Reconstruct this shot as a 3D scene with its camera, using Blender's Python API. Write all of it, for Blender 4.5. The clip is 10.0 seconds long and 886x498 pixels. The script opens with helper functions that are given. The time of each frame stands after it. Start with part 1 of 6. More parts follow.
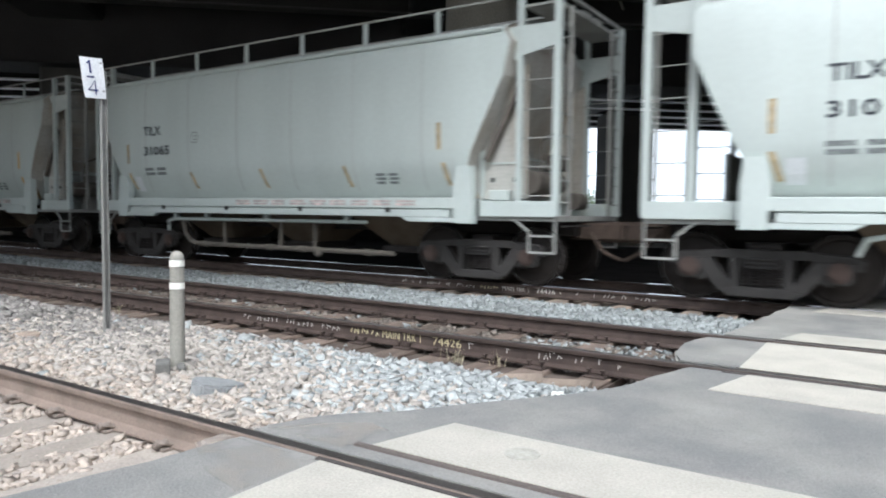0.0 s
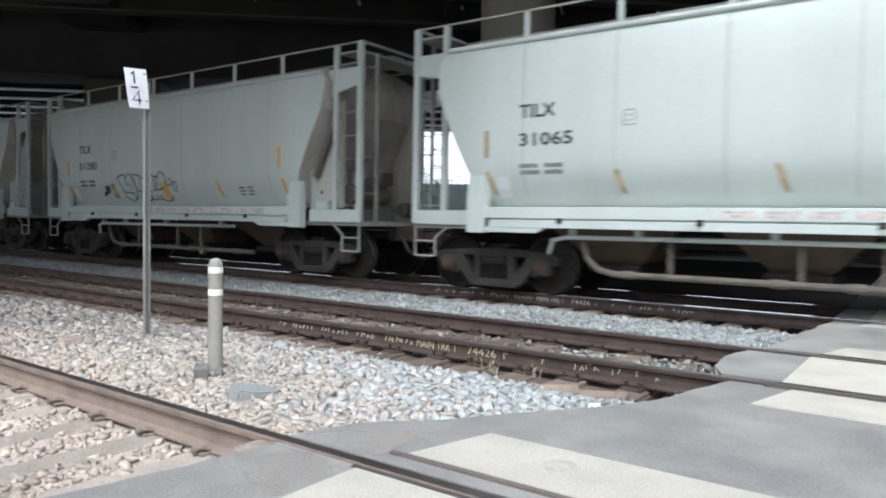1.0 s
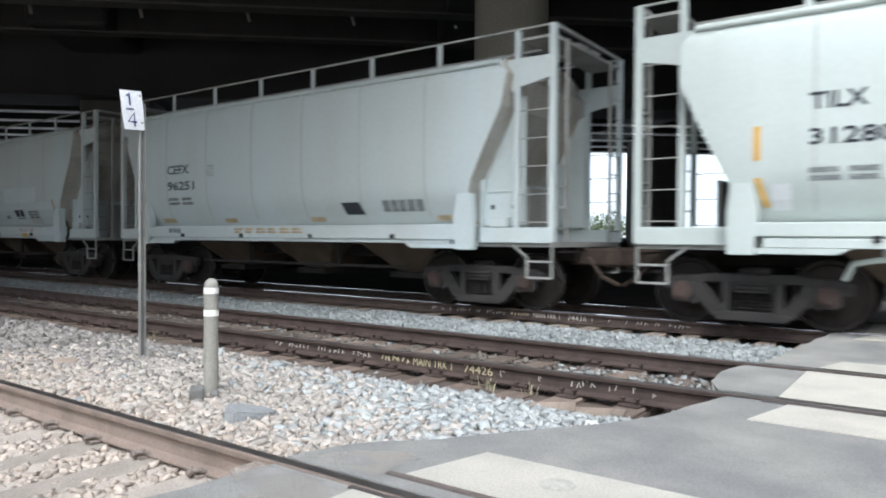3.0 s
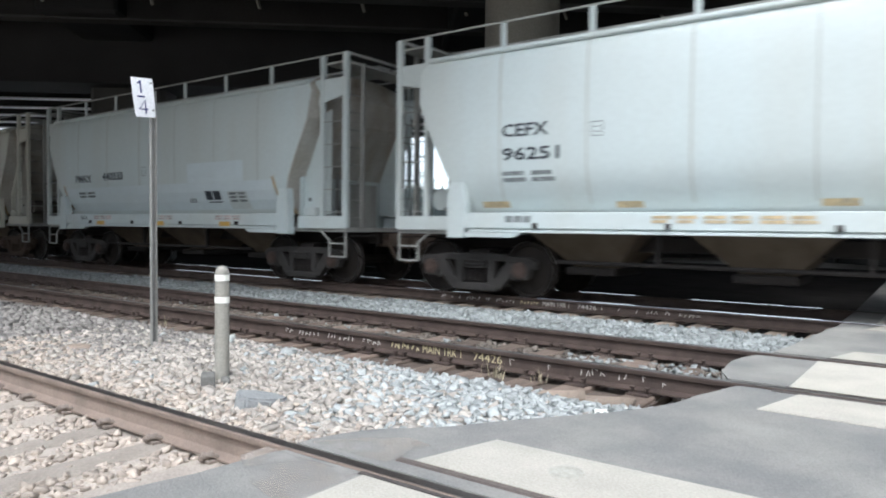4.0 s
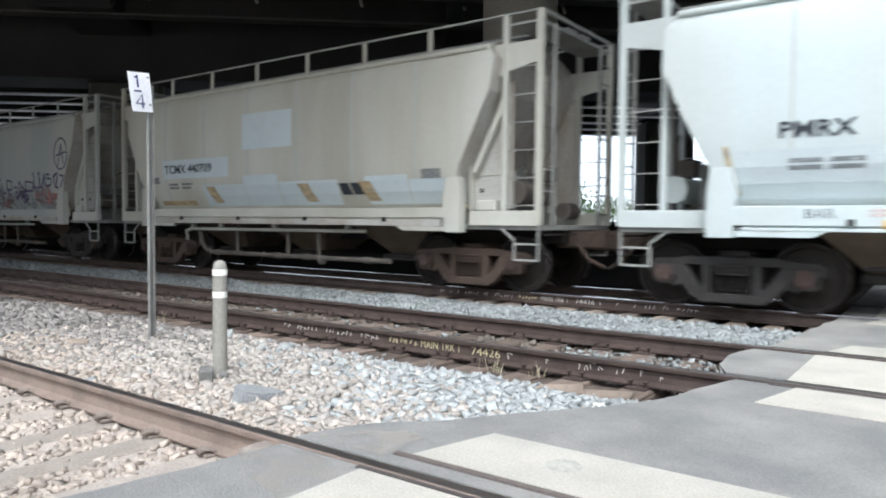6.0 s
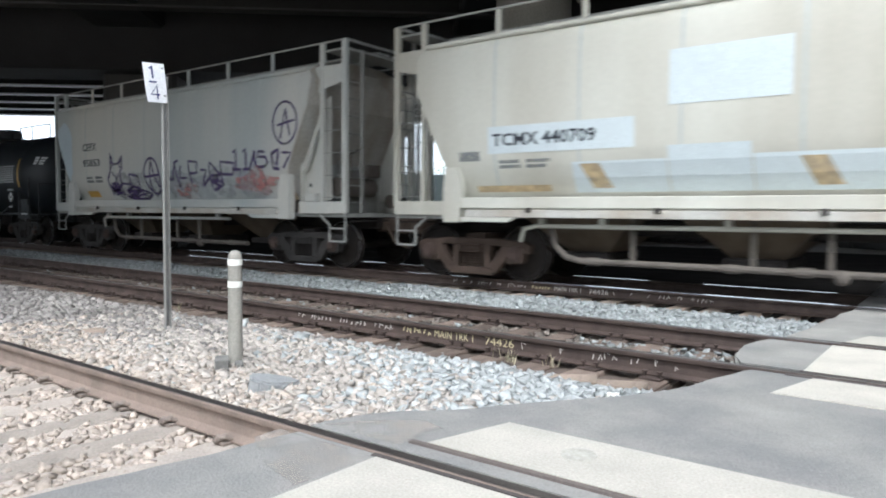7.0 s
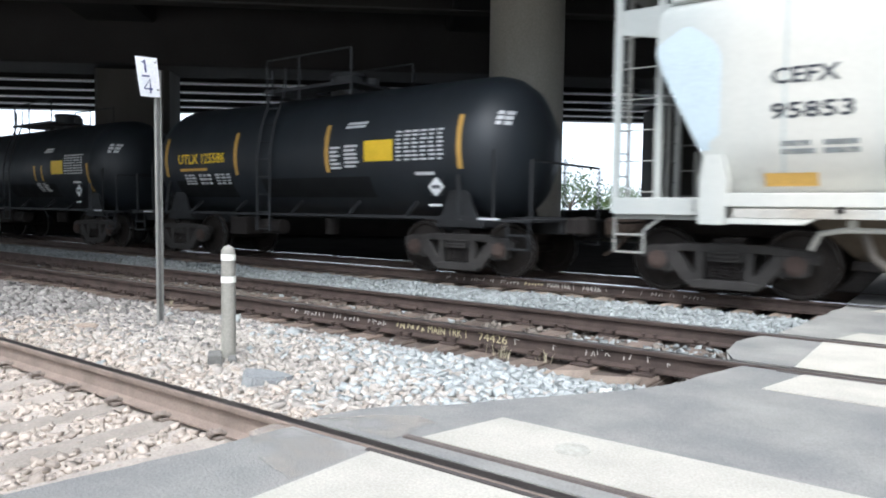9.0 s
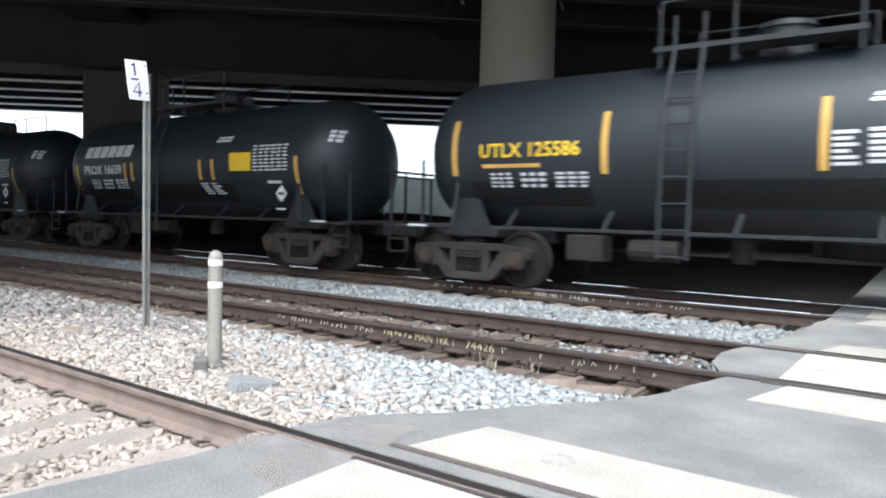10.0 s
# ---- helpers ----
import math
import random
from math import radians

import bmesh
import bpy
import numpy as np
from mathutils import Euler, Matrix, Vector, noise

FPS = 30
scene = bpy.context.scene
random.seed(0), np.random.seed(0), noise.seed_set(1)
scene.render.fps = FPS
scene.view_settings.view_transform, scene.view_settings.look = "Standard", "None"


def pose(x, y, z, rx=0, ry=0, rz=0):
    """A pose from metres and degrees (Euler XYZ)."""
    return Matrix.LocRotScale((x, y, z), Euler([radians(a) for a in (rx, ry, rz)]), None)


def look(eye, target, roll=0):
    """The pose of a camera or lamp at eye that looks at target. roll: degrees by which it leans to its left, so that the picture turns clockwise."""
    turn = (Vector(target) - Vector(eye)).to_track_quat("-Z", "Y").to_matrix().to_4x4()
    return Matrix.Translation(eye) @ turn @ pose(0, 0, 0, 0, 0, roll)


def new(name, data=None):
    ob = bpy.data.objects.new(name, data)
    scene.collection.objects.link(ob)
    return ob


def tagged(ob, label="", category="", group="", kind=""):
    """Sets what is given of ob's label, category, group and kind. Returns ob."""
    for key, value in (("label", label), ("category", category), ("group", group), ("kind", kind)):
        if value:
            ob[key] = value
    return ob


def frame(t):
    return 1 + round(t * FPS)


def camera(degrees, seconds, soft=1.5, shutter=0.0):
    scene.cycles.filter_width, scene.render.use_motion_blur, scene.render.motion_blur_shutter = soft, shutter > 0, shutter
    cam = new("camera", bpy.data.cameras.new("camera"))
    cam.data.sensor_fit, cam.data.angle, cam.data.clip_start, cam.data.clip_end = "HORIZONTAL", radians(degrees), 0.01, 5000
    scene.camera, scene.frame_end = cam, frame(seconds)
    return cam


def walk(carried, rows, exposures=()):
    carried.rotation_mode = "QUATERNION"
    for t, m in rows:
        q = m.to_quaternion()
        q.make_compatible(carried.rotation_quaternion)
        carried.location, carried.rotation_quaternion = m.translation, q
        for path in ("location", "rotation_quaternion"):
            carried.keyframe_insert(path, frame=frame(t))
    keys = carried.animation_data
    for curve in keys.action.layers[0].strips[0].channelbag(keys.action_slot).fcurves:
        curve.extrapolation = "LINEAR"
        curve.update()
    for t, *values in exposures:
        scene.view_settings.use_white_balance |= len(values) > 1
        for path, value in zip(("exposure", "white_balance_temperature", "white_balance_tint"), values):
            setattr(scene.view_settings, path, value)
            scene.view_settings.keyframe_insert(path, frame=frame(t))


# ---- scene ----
cam = camera(64.45, 10.0, soft=1.9, shutter=0.3)
PATH = [
    (0.0, 0.019, 0.013, 1.142, 33.259, -3.011, -0.699),
    (0.5, 0.026, 0.012, 1.124, 34.992, -2.720, 0.207),
    (1.0, -0.008, 0.007, 1.134, 35.920, -2.253, -1.026),
    (1.5, 0.004, 0.010, 1.133, 34.876, -2.295, -0.326),
    (2.0, 0.014, 0.000, 1.144, 34.826, -0.906, -0.383),
    (2.5, 0.012, 0.002, 1.146, 35.436, -0.753, -0.426),
    (3.0, 0.006, 0.002, 1.146, 35.610, -0.879, -0.445),
    (4.5, -0.000, 0.000, 1.138, 36.656, -2.217, -0.598),
    (5.0, -0.003, 0.002, 1.134, 36.683, -2.350, -0.504),
    (5.5, -0.005, 0.001, 1.139, 36.007, -2.237, -0.419),
    (6.0, 0.004, 0.008, 1.134, 36.269, -2.202, -0.554),
    (7.5, -0.010, -0.004, 1.128, 37.495, -3.329, -0.387),
    (8.0, -0.010, -0.007, 1.131, 37.235, -3.509, -0.567),
    (8.5, -0.007, -0.009, 1.129, 36.838, -3.587, -0.543),
    (9.0, -0.011, -0.011, 1.122, 36.684, -3.246, -0.745),
    (9.5, -0.005, -0.017, 1.131, 36.247, -2.700, -1.053),
    (10.0, -0.009, -0.017, 1.131, 35.757, -2.671, -1.508),
]
walk(cam, [(t, pose(x, y, z, 90 + p, r, w)) for t, x, y, z, w, p, r in PATH], exposures=[(0.0, 0.32, 5650, 6), (3.0, 0.33, 5650, 6), (4.5, 0.35, 5650, 6), (5.0, 0.27, 5650, 5), (6.0, 0.42, 5650, 6), (8.5, 0.45, 5600, 6), (10.0, 0.70, 5600, 7)])

# ---- light ----
world = bpy.data.worlds.new("sky")
scene.world = world
world.use_nodes = True
_n = world.node_tree.nodes
_l = world.node_tree.links
_sky = _n.new("ShaderNodeTexSky")
_sky.sky_type, _sky.sun_disc = "NISHITA", False
_sky.sun_elevation, _sky.sun_rotation = radians(55.5), radians(150)
_sky.air_density, _sky.dust_density = 1.2, 8.0
_hsv = _n.new("ShaderNodeHueSaturation")
_hsv.inputs["Saturation"].default_value = 0.6
_l.new(_sky.outputs[0], _hsv.inputs["Color"])
_l.new(_hsv.outputs[0], _n["Background"].inputs[0])
_n["Background"].inputs[1].default_value = 0.18

sun = new("sun", bpy.data.lights.new("sun", "SUN"))
sun.data.energy, sun.data.angle, sun.data.color = 1.3, radians(24), (1.0, 0.98, 0.95)
sun.matrix_world = look((0, 0, 0), (-math.sin(radians(150)), -math.cos(radians(150)), -math.tan(radians(55.5))))


# bright hazy sky low over the distance past the viaduct
def build_backdrop():
    me = bpy.data.meshes.new("backdrop")
    g, n = Vector((0.755, 0.656, 0)), Vector((-0.656, 0.755, 0))
    pts = [n * 900 + g * a + Vector((0, 0, b)) for a, b in ((-2600, -5), (1800, -5), (1800, 330), (-2600, 330))]
    me.from_pydata([tuple(p) for p in pts], [], [(0, 1, 2, 3)])
    m = bpy.data.materials.new("white_haze")
    m.use_nodes = True
    nd = m.node_tree.nodes
    nd.remove(nd["Principled BSDF"])
    em = nd.new("ShaderNodeEmission")
    em.inputs[0].default_value, em.inputs[1].default_value = (0.96, 0.98, 1.0, 1), 1.5
    m.node_tree.links.new(em.outputs[0], nd["Material Output"].inputs[0])
    me.materials.append(m)
    tagged(new("backdrop", me), "bright white hazy sky low over the distance", "sky", kind="structure")


build_backdrop()

# ---- materials ----
def mat(name, base, rough=0.8, metal=0.0, dark=0.7, scale=6.0, amount=0.5, bump=0.15, fine=60.0, spread=0.0, island=0.0,
        streak=1.0, tint=None, spec=0.4, axis=2, grain=0.13):
    """base colour broken by a coarse stain and a fine grain; dark: how dark the stains go; tint: the stain's own colour."""
    m = bpy.data.materials.new(name)
    m.use_nodes = True
    nt = m.node_tree
    nd, lk = nt.nodes, nt.links
    b = nd["Principled BSDF"]
    b.inputs["Roughness"].default_value, b.inputs["Metallic"].default_value = rough, metal
    b.inputs["Specular IOR Level"].default_value = spec
    co = nd.new("ShaderNodeTexCoord")
    mp = nd.new("ShaderNodeMapping")
    sc = [1.0, 1.0, 1.0]
    sc[axis] = 1.0 / streak
    mp.inputs["Scale"].default_value = sc
    lk.new(co.outputs["Object"], mp.inputs["Vector"])
    n1 = nd.new("ShaderNodeTexNoise")
    n1.inputs["Scale"].default_value, n1.inputs["Detail"].default_value = scale, 6
    lk.new(mp.outputs[0], n1.inputs["Vector"])
    n2 = nd.new("ShaderNodeTexNoise")
    n2.inputs["Scale"].default_value, n2.inputs["Detail"].default_value = fine, 4
    lk.new(co.outputs["Object"], n2.inputs["Vector"])
    ramp = nd.new("ShaderNodeValToRGB")
    ramp.color_ramp.elements[0].position, ramp.color_ramp.elements[1].position = 0.38, 0.68
    lk.new(n1.outputs["Fac"], ramp.inputs["Fac"])
    mx = nd.new("ShaderNodeMix")
    mx.data_type = "RGBA"
    st = tint or tuple(c * dark for c in base)
    mx.inputs["A"].default_value, mx.inputs["B"].default_value = (*base, 1), (*st, 1)
    mul = nd.new("ShaderNodeMath")
    mul.operation = "MULTIPLY"
    mul.inputs[1].default_value = amount
    lk.new(ramp.outputs["Color"], mul.inputs[0])
    lk.new(mul.outputs[0], mx.inputs["Factor"])
    gr = nd.new("ShaderNodeMapRange")
    gr.inputs["From Min"].default_value, gr.inputs["From Max"].default_value = 0.3, 0.7
    gr.inputs["To Min"].default_value, gr.inputs["To Max"].default_value = 1 - grain, 1 + grain
    lk.new(n2.outputs["Fac"], gr.inputs["Value"])
    last = gr.outputs[0]
    for node, sock, amt in (("ShaderNodeObjectInfo", "Random", spread), ("ShaderNodeNewGeometry", "Random Per Island", island)):
        if amt:
            oi = nd.new(node)
            r = nd.new("ShaderNodeMapRange")
            r.inputs["To Min"].default_value, r.inputs["To Max"].default_value = 1 - amt, 1 + amt
            lk.new(oi.outputs[sock], r.inputs["Value"])
            mm = nd.new("ShaderNodeMath")
            mm.operation = "MULTIPLY"
            lk.new(last, mm.inputs[0])
            lk.new(r.outputs[0], mm.inputs[1])
            last = mm.outputs[0]
    hs = nd.new("ShaderNodeHueSaturation")
    lk.new(mx.outputs["Result"], hs.inputs["Color"])
    lk.new(last, hs.inputs["Value"])
    lk.new(hs.outputs[0], b.inputs["Base Color"])
    rr = nd.new("ShaderNodeMapRange")
    rr.inputs["To Min"].default_value, rr.inputs["To Max"].default_value = max(rough - 0.12, 0.05), min(rough + 0.12, 1)
    lk.new(n1.outputs["Fac"], rr.inputs["Value"])
    lk.new(rr.outputs[0], b.inputs["Roughness"])
    if bump:
        bp = nd.new("ShaderNodeBump")
        bp.inputs["Strength"].default_value, bp.inputs["Distance"].default_value = bump, 0.02
        lk.new(n2.outputs["Fac"], bp.inputs["Height"])
        lk.new(bp.outputs[0], b.inputs["Normal"])
    return m


M = {
    "dirt": mat("ballast_dirt", (0.36, 0.33, 0.29), 0.95, spec=0.05, dark=0.5, scale=1.3, fine=40, bump=0.6),
    "stone_warm": mat("ballast_stone", (0.42, 0.38, 0.335), 0.9, dark=0.7, scale=0.9, amount=0.6, island=0.26, bump=0.3),
    "stone_grey": mat("grey_ballast_stone", (0.37, 0.385, 0.375), 0.9, dark=0.75, scale=1.0, island=0.25, bump=0.3),
    "stone_dark": mat("oily_ballast_stone", (0.17, 0.145, 0.122), 0.85, dark=0.6, scale=1.0, island=0.4, bump=0.3),
    "stone_tan": mat("dusty_tan_ballast_stone", (0.44, 0.375, 0.315), 0.95, dark=0.7, scale=0.9, amount=0.5, island=0.24, bump=0.3),
    "stone_mid": mat("track_ballast_stone", (0.285, 0.30, 0.295), 0.9, dark=0.75, scale=1.0, island=0.28, bump=0.3),
    # Ballast colour with the viaduct's shade put into it.
    "stone_shade": mat("shade_dark_ballast_stone", (0.27, 0.25, 0.23), 0.9, dark=0.65, scale=1.0, island=0.35, bump=0.3),
    # Near black: the shade under and behind the train is in this colour.
    "blackish": mat("shade_black_track_bed", (0.045, 0.042, 0.04), 0.95, dark=0.6, scale=1.5, amount=0.6, bump=0.6, fine=30, spec=0.0),
    "stain": mat("stained_panel_spot", (0.40, 0.385, 0.335), 0.9, dark=0.75, scale=9, amount=0.7, bump=0.1),
    "rust": mat("rusty_rail_steel", (0.074, 0.053, 0.044), 0.72, metal=0.15, dark=0.55, scale=5, amount=0.7, bump=0.3, fine=90),
    "rust_warm": mat("dusty_rusty_rail_steel", (0.25, 0.195, 0.16), 0.8, metal=0.1, dark=0.6, scale=5, amount=0.6, bump=0.3, fine=90),
    "polish": mat("polished_rail_head", (0.62, 0.62, 0.63), 0.05, metal=1.0, dark=0.85, scale=3, amount=0.3, bump=0.02),
    "dullrail": mat("dull_rail_head", (0.16, 0.14, 0.13), 0.36, metal=0.8, dark=0.6, scale=3, amount=0.5, bump=0.05),
    "tie": mat("weathered_wooden_tie", (0.27, 0.215, 0.17), 0.92, dark=0.5, scale=7, amount=0.7, bump=0.6, fine=45, spread=0.3, streak=4, axis=1),
    "tie_pale": mat("dusty_tie", (0.36, 0.315, 0.27), 0.95, dark=0.6, scale=4, amount=0.5, bump=0.5, fine=50, spread=0.15),
    "asphalt": mat("worn_asphalt", (0.20, 0.197, 0.19), 0.92, spec=0.15, tint=(0.34, 0.325, 0.295), scale=1.3, amount=0.75, bump=0.5, fine=90, grain=0.12),
    "panel": mat("concrete_crossing_panel", (0.45, 0.424, 0.368), 0.88, dark=0.72, scale=2.5, amount=0.5, bump=0.25, fine=80, spread=0.06),
    "rubber": mat("black_flangeway_rubber", (0.075, 0.065, 0.06), 0.75, dark=0.6, scale=8, bump=0.3),
    "concrete": mat("bridge_concrete", (0.29, 0.275, 0.24), 0.9, dark=0.65, scale=0.8, amount=0.6, bump=0.25, fine=30, streak=4),
    # Deck, caps and girder webs: the shade under the viaduct is in the colour.
    "soffit": mat("shade_dark_deck_concrete", (0.036, 0.035, 0.035), 0.95, dark=0.5, scale=0.4, amount=0.6, bump=0.2, fine=20),
    "girder": mat("shade_dark_girder_steel", (0.034, 0.032, 0.031), 0.85, dark=0.6, scale=0.8, amount=0.5, bump=0.15, fine=20),
    # Far flanges: light bounced up from the ground is in this white.
    "flange": mat("lit_girder_flange", (0.86, 0.85, 0.83), 0.8, dark=0.75, scale=0.6, amount=0.4, bump=0.1, fine=20),
    # Darkened copy of the bridge concrete: shade is put into its colour.
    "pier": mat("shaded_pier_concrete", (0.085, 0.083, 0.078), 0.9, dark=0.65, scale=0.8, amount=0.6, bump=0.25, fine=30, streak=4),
    "edging": mat("rusty_steel_panel_edging", (0.135, 0.112, 0.10), 0.8, dark=0.65, scale=5, amount=0.6, bump=0.25),
    "post": mat("grey_bollard_plastic", (0.30, 0.285, 0.25), 0.6, dark=0.75, scale=5, amount=0.5, bump=0.15),
    "band": mat("white_reflective_band", (0.80, 0.79, 0.72), 0.45, dark=0.85, scale=9, amount=0.4, bump=0.05),
    "galv": mat("galvanised_sign_post", (0.27, 0.265, 0.25), 0.6, metal=0.35, dark=0.7, scale=6, amount=0.5, bump=0.15),
    "signwhite": mat("white_sign_sheet", (0.88, 0.88, 0.90), 0.4, dark=0.93, scale=4, amount=0.5, bump=0.03),
    "black": mat("black_lettering", (0.03, 0.035, 0.045), 0.6, dark=0.7, scale=6, bump=0.05),
    "navy": mat("navy_sign_numerals", (0.03, 0.04, 0.16), 0.5, dark=0.8, scale=6, bump=0.02),
    "fadegrey": mat("faded_grey_stencil", (0.22, 0.235, 0.24), 0.7, dark=0.8, scale=6, bump=0.05),
    "white": mat("white_decal", (0.66, 0.68, 0.69), 0.5, dark=0.9, scale=6, bump=0.03),
    "yellow": mat("yellow_reflective_tape", (0.62, 0.38, 0.09), 0.6, dark=0.75, scale=5, amount=0.5, bump=0.05),
    "sun_yellow": mat("yellow_panel", (0.85, 0.58, 0.03), 0.5, dark=0.85, scale=5, bump=0.03),
    "tan": mat("faded_tan_tape", (0.54, 0.41, 0.23), 0.65, dark=0.8, scale=6, amount=0.5, bump=0.05),
    "pink": mat("faded_pink_decal", (0.78, 0.62, 0.58), 0.65, dark=0.85, scale=6, bump=0.03),
    "bluepatch": mat("fresh_pale_blue_patch", (0.565, 0.625, 0.64), 0.55, dark=0.92, scale=3, bump=0.05),
    "oldpatch": mat("old_grey_hopper_paint", (0.50, 0.535, 0.52), 0.6, dark=0.85, scale=3, bump=0.05),
    "endblue": mat("chalky_pale_blue_patch", (0.49, 0.57, 0.61), 0.6, dark=0.88, scale=2, bump=0.05),
    "rail_paint": mat("yellow_paint_marking", (0.55, 0.48, 0.29), 0.8, dark=0.6, scale=30, amount=0.6, bump=0.2),
    "chalk": mat("chalk_marking", (0.56, 0.53, 0.48), 0.9, dark=0.6, scale=30, amount=0.6, bump=0.2),
    "hopA": mat("pale_grey_hopper_paint", (0.52, 0.568, 0.54), 0.5, dark=0.74, scale=0.8, amount=0.45, bump=0.0, fine=14, streak=6, grain=0.03),
    "hopB": mat("pale_blue_grey_hopper_paint", (0.53, 0.59, 0.59), 0.5, tint=(0.46, 0.46, 0.415), scale=0.8, amount=0.45, bump=0.0, fine=14, streak=6, grain=0.03),
    "hopC": mat("weathered_beige_grey_hopper_paint", (0.555, 0.55, 0.485), 0.6, tint=(0.38, 0.355, 0.29), scale=0.7, amount=0.75, bump=0.0, fine=14, streak=6, grain=0.03),
    "hopD": mat("weathered_cream_hopper_paint", (0.575, 0.56, 0.505), 0.6, tint=(0.39, 0.425, 0.42), scale=0.4, amount=0.9, bump=0.0, fine=14, streak=7, grain=0.03),
    "end_rust": mat("dusty_rust_streaked_end_sheet", (0.47, 0.46, 0.42), 0.75, tint=(0.32, 0.26, 0.19), scale=2.2, amount=0.7, bump=0.1, fine=25, streak=3),
    "grimeA": mat("dusty_grey_end_sheet", (0.36, 0.36, 0.335), 0.75, dark=0.55, scale=1.6, amount=0.75, bump=0.1, fine=25, streak=3),
    "bearing": mat("rust_brown_bearing_cap", (0.078, 0.054, 0.045), 0.8, metal=0.1, dark=0.6, scale=6, amount=0.6, bump=0.2, spread=0.15),
    "seam": mat("grimy_seam_paint", (0.46, 0.49, 0.47), 0.6, dark=0.75, scale=1.5, amount=0.6, bump=0.0, streak=5),
    "pipe": mat("dusty_brown_pipe", (0.145, 0.128, 0.108), 0.85, dark=0.6, scale=3, amount=0.7, bump=0.15),
    "chute": mat("dusty_brown_hopper_chute", (0.15, 0.118, 0.085), 0.85, dark=0.6, scale=2.5, amount=0.7, bump=0.15),
    "brace": mat("rust_streaked_brace", (0.14, 0.122, 0.105), 0.85, dark=0.6, scale=3, amount=0.7, bump=0.2),
    "truck": mat("dirty_cast_truck_steel", (0.032, 0.027, 0.025), 0.8, metal=0.1, dark=0.6, scale=5, amount=0.6, bump=0.25, spread=0.1),
    # Side frames paler than the truck steel: sky light put into the colour.
    "frame_steel": mat("lit_dusty_side_frame", (0.05, 0.046, 0.043), 0.8, metal=0.1, dark=0.55, scale=4, amount=0.6, bump=0.25),
    "frame_rust": mat("lit_rusty_side_frame", (0.085, 0.06, 0.046), 0.85, metal=0.1, dark=0.55, scale=4, amount=0.6, bump=0.25),
    "truck_rust": mat("rusty_cast_truck_steel", (0.07, 0.05, 0.038), 0.85, metal=0.1, dark=0.6, scale=5, amount=0.6, bump=0.25),
    "wheel": mat("oily_wheel_steel", (0.027, 0.022, 0.019), 0.65, metal=0.4, dark=0.6, scale=6, amount=0.6, bump=0.15),
    "tread": mat("bright_wheel_rim", (0.5, 0.49, 0.48), 0.3, metal=0.9, dark=0.7, scale=6, amount=0.4, bump=0.05),
    "tank": mat("satin_black_tank_paint", (0.018, 0.023, 0.029), 0.5, dark=0.6, scale=1.2, amount=0.5, bump=0.0, fine=14, streak=3, spec=0.6, grain=0.05),
    "tank_dull": mat("tarry_black_tank_patch", (0.008, 0.009, 0.01), 0.5, dark=0.6, scale=2, bump=0.05),
    "blackiron": mat("black_painted_iron", (0.025, 0.026, 0.028), 0.55, dark=0.7, scale=6, bump=0.1),
    "greyiron": mat("dark_grey_painted_iron", (0.032, 0.034, 0.037), 0.55, dark=0.7, scale=6, bump=0.1),
    "purple": mat("purple_spray_paint", (0.09, 0.06, 0.16), 0.6, dark=0.6, scale=8, amount=0.5, bump=0.05),
    "spray": mat("black_spray_paint", (0.075, 0.085, 0.09), 0.6, dark=0.6, scale=8, amount=0.5, bump=0.05),
    "redspray": mat("faded_red_spray_paint", (0.62, 0.30, 0.28), 0.65, dark=0.8, scale=3, amount=0.7, bump=0.05),
    "bluespray": mat("hazy_blue_spray_paint", (0.36, 0.40, 0.47), 0.65, dark=0.8, scale=3, amount=0.6, bump=0.05),
    "sand": mat("pale_dusty_grit", (0.45, 0.395, 0.345), 0.95, spec=0.05, dark=0.78, scale=2.2, amount=0.6, fine=60, bump=0.5),
    "trackdirt": mat("brown_oily_track_dirt", (0.125, 0.10, 0.085), 0.95, spec=0.05, dark=0.6, scale=2.5, amount=0.7, fine=40, bump=0.7),
    "tie_dark": mat("dark_creosoted_tie", (0.165, 0.125, 0.10), 0.92, dark=0.5, scale=7, amount=0.7, bump=0.6, fine=45, spread=0.35, streak=4, axis=1),
    "clip": mat("dark_rusty_clip", (0.24, 0.20, 0.17), 0.8, metal=0.1, dark=0.6, scale=12, amount=0.6, bump=0.2),
    "block": mat("dark_grey_mounting_block", (0.165, 0.16, 0.148), 0.85, dark=0.65, scale=7, amount=0.6, bump=0.3),
    "rock": mat("flat_grey_boulder", (0.25, 0.255, 0.255), 0.9, dark=0.7, scale=6, amount=0.5, bump=0.4),
    "bark": mat("tree_bark", (0.12, 0.09, 0.065), 0.95, dark=0.6, scale=8, bump=0.5),
    "leaf": mat("tree_leaves", (0.085, 0.13, 0.04), 0.7, dark=0.6, scale=1.5, island=0.4, bump=0.0),
    "wallpale": mat("grey_green_yard_wall", (0.10, 0.122, 0.122), 0.9, dark=0.75, scale=0.6, amount=0.5, bump=0.15),
    # Whitened so that the hidden yard throws more light up at the girders.
    "roadfar": mat("pale_bounce_ground", (0.74, 0.72, 0.68), 0.95, dark=0.8, scale=0.4, bump=0.2, spec=0.05),
}


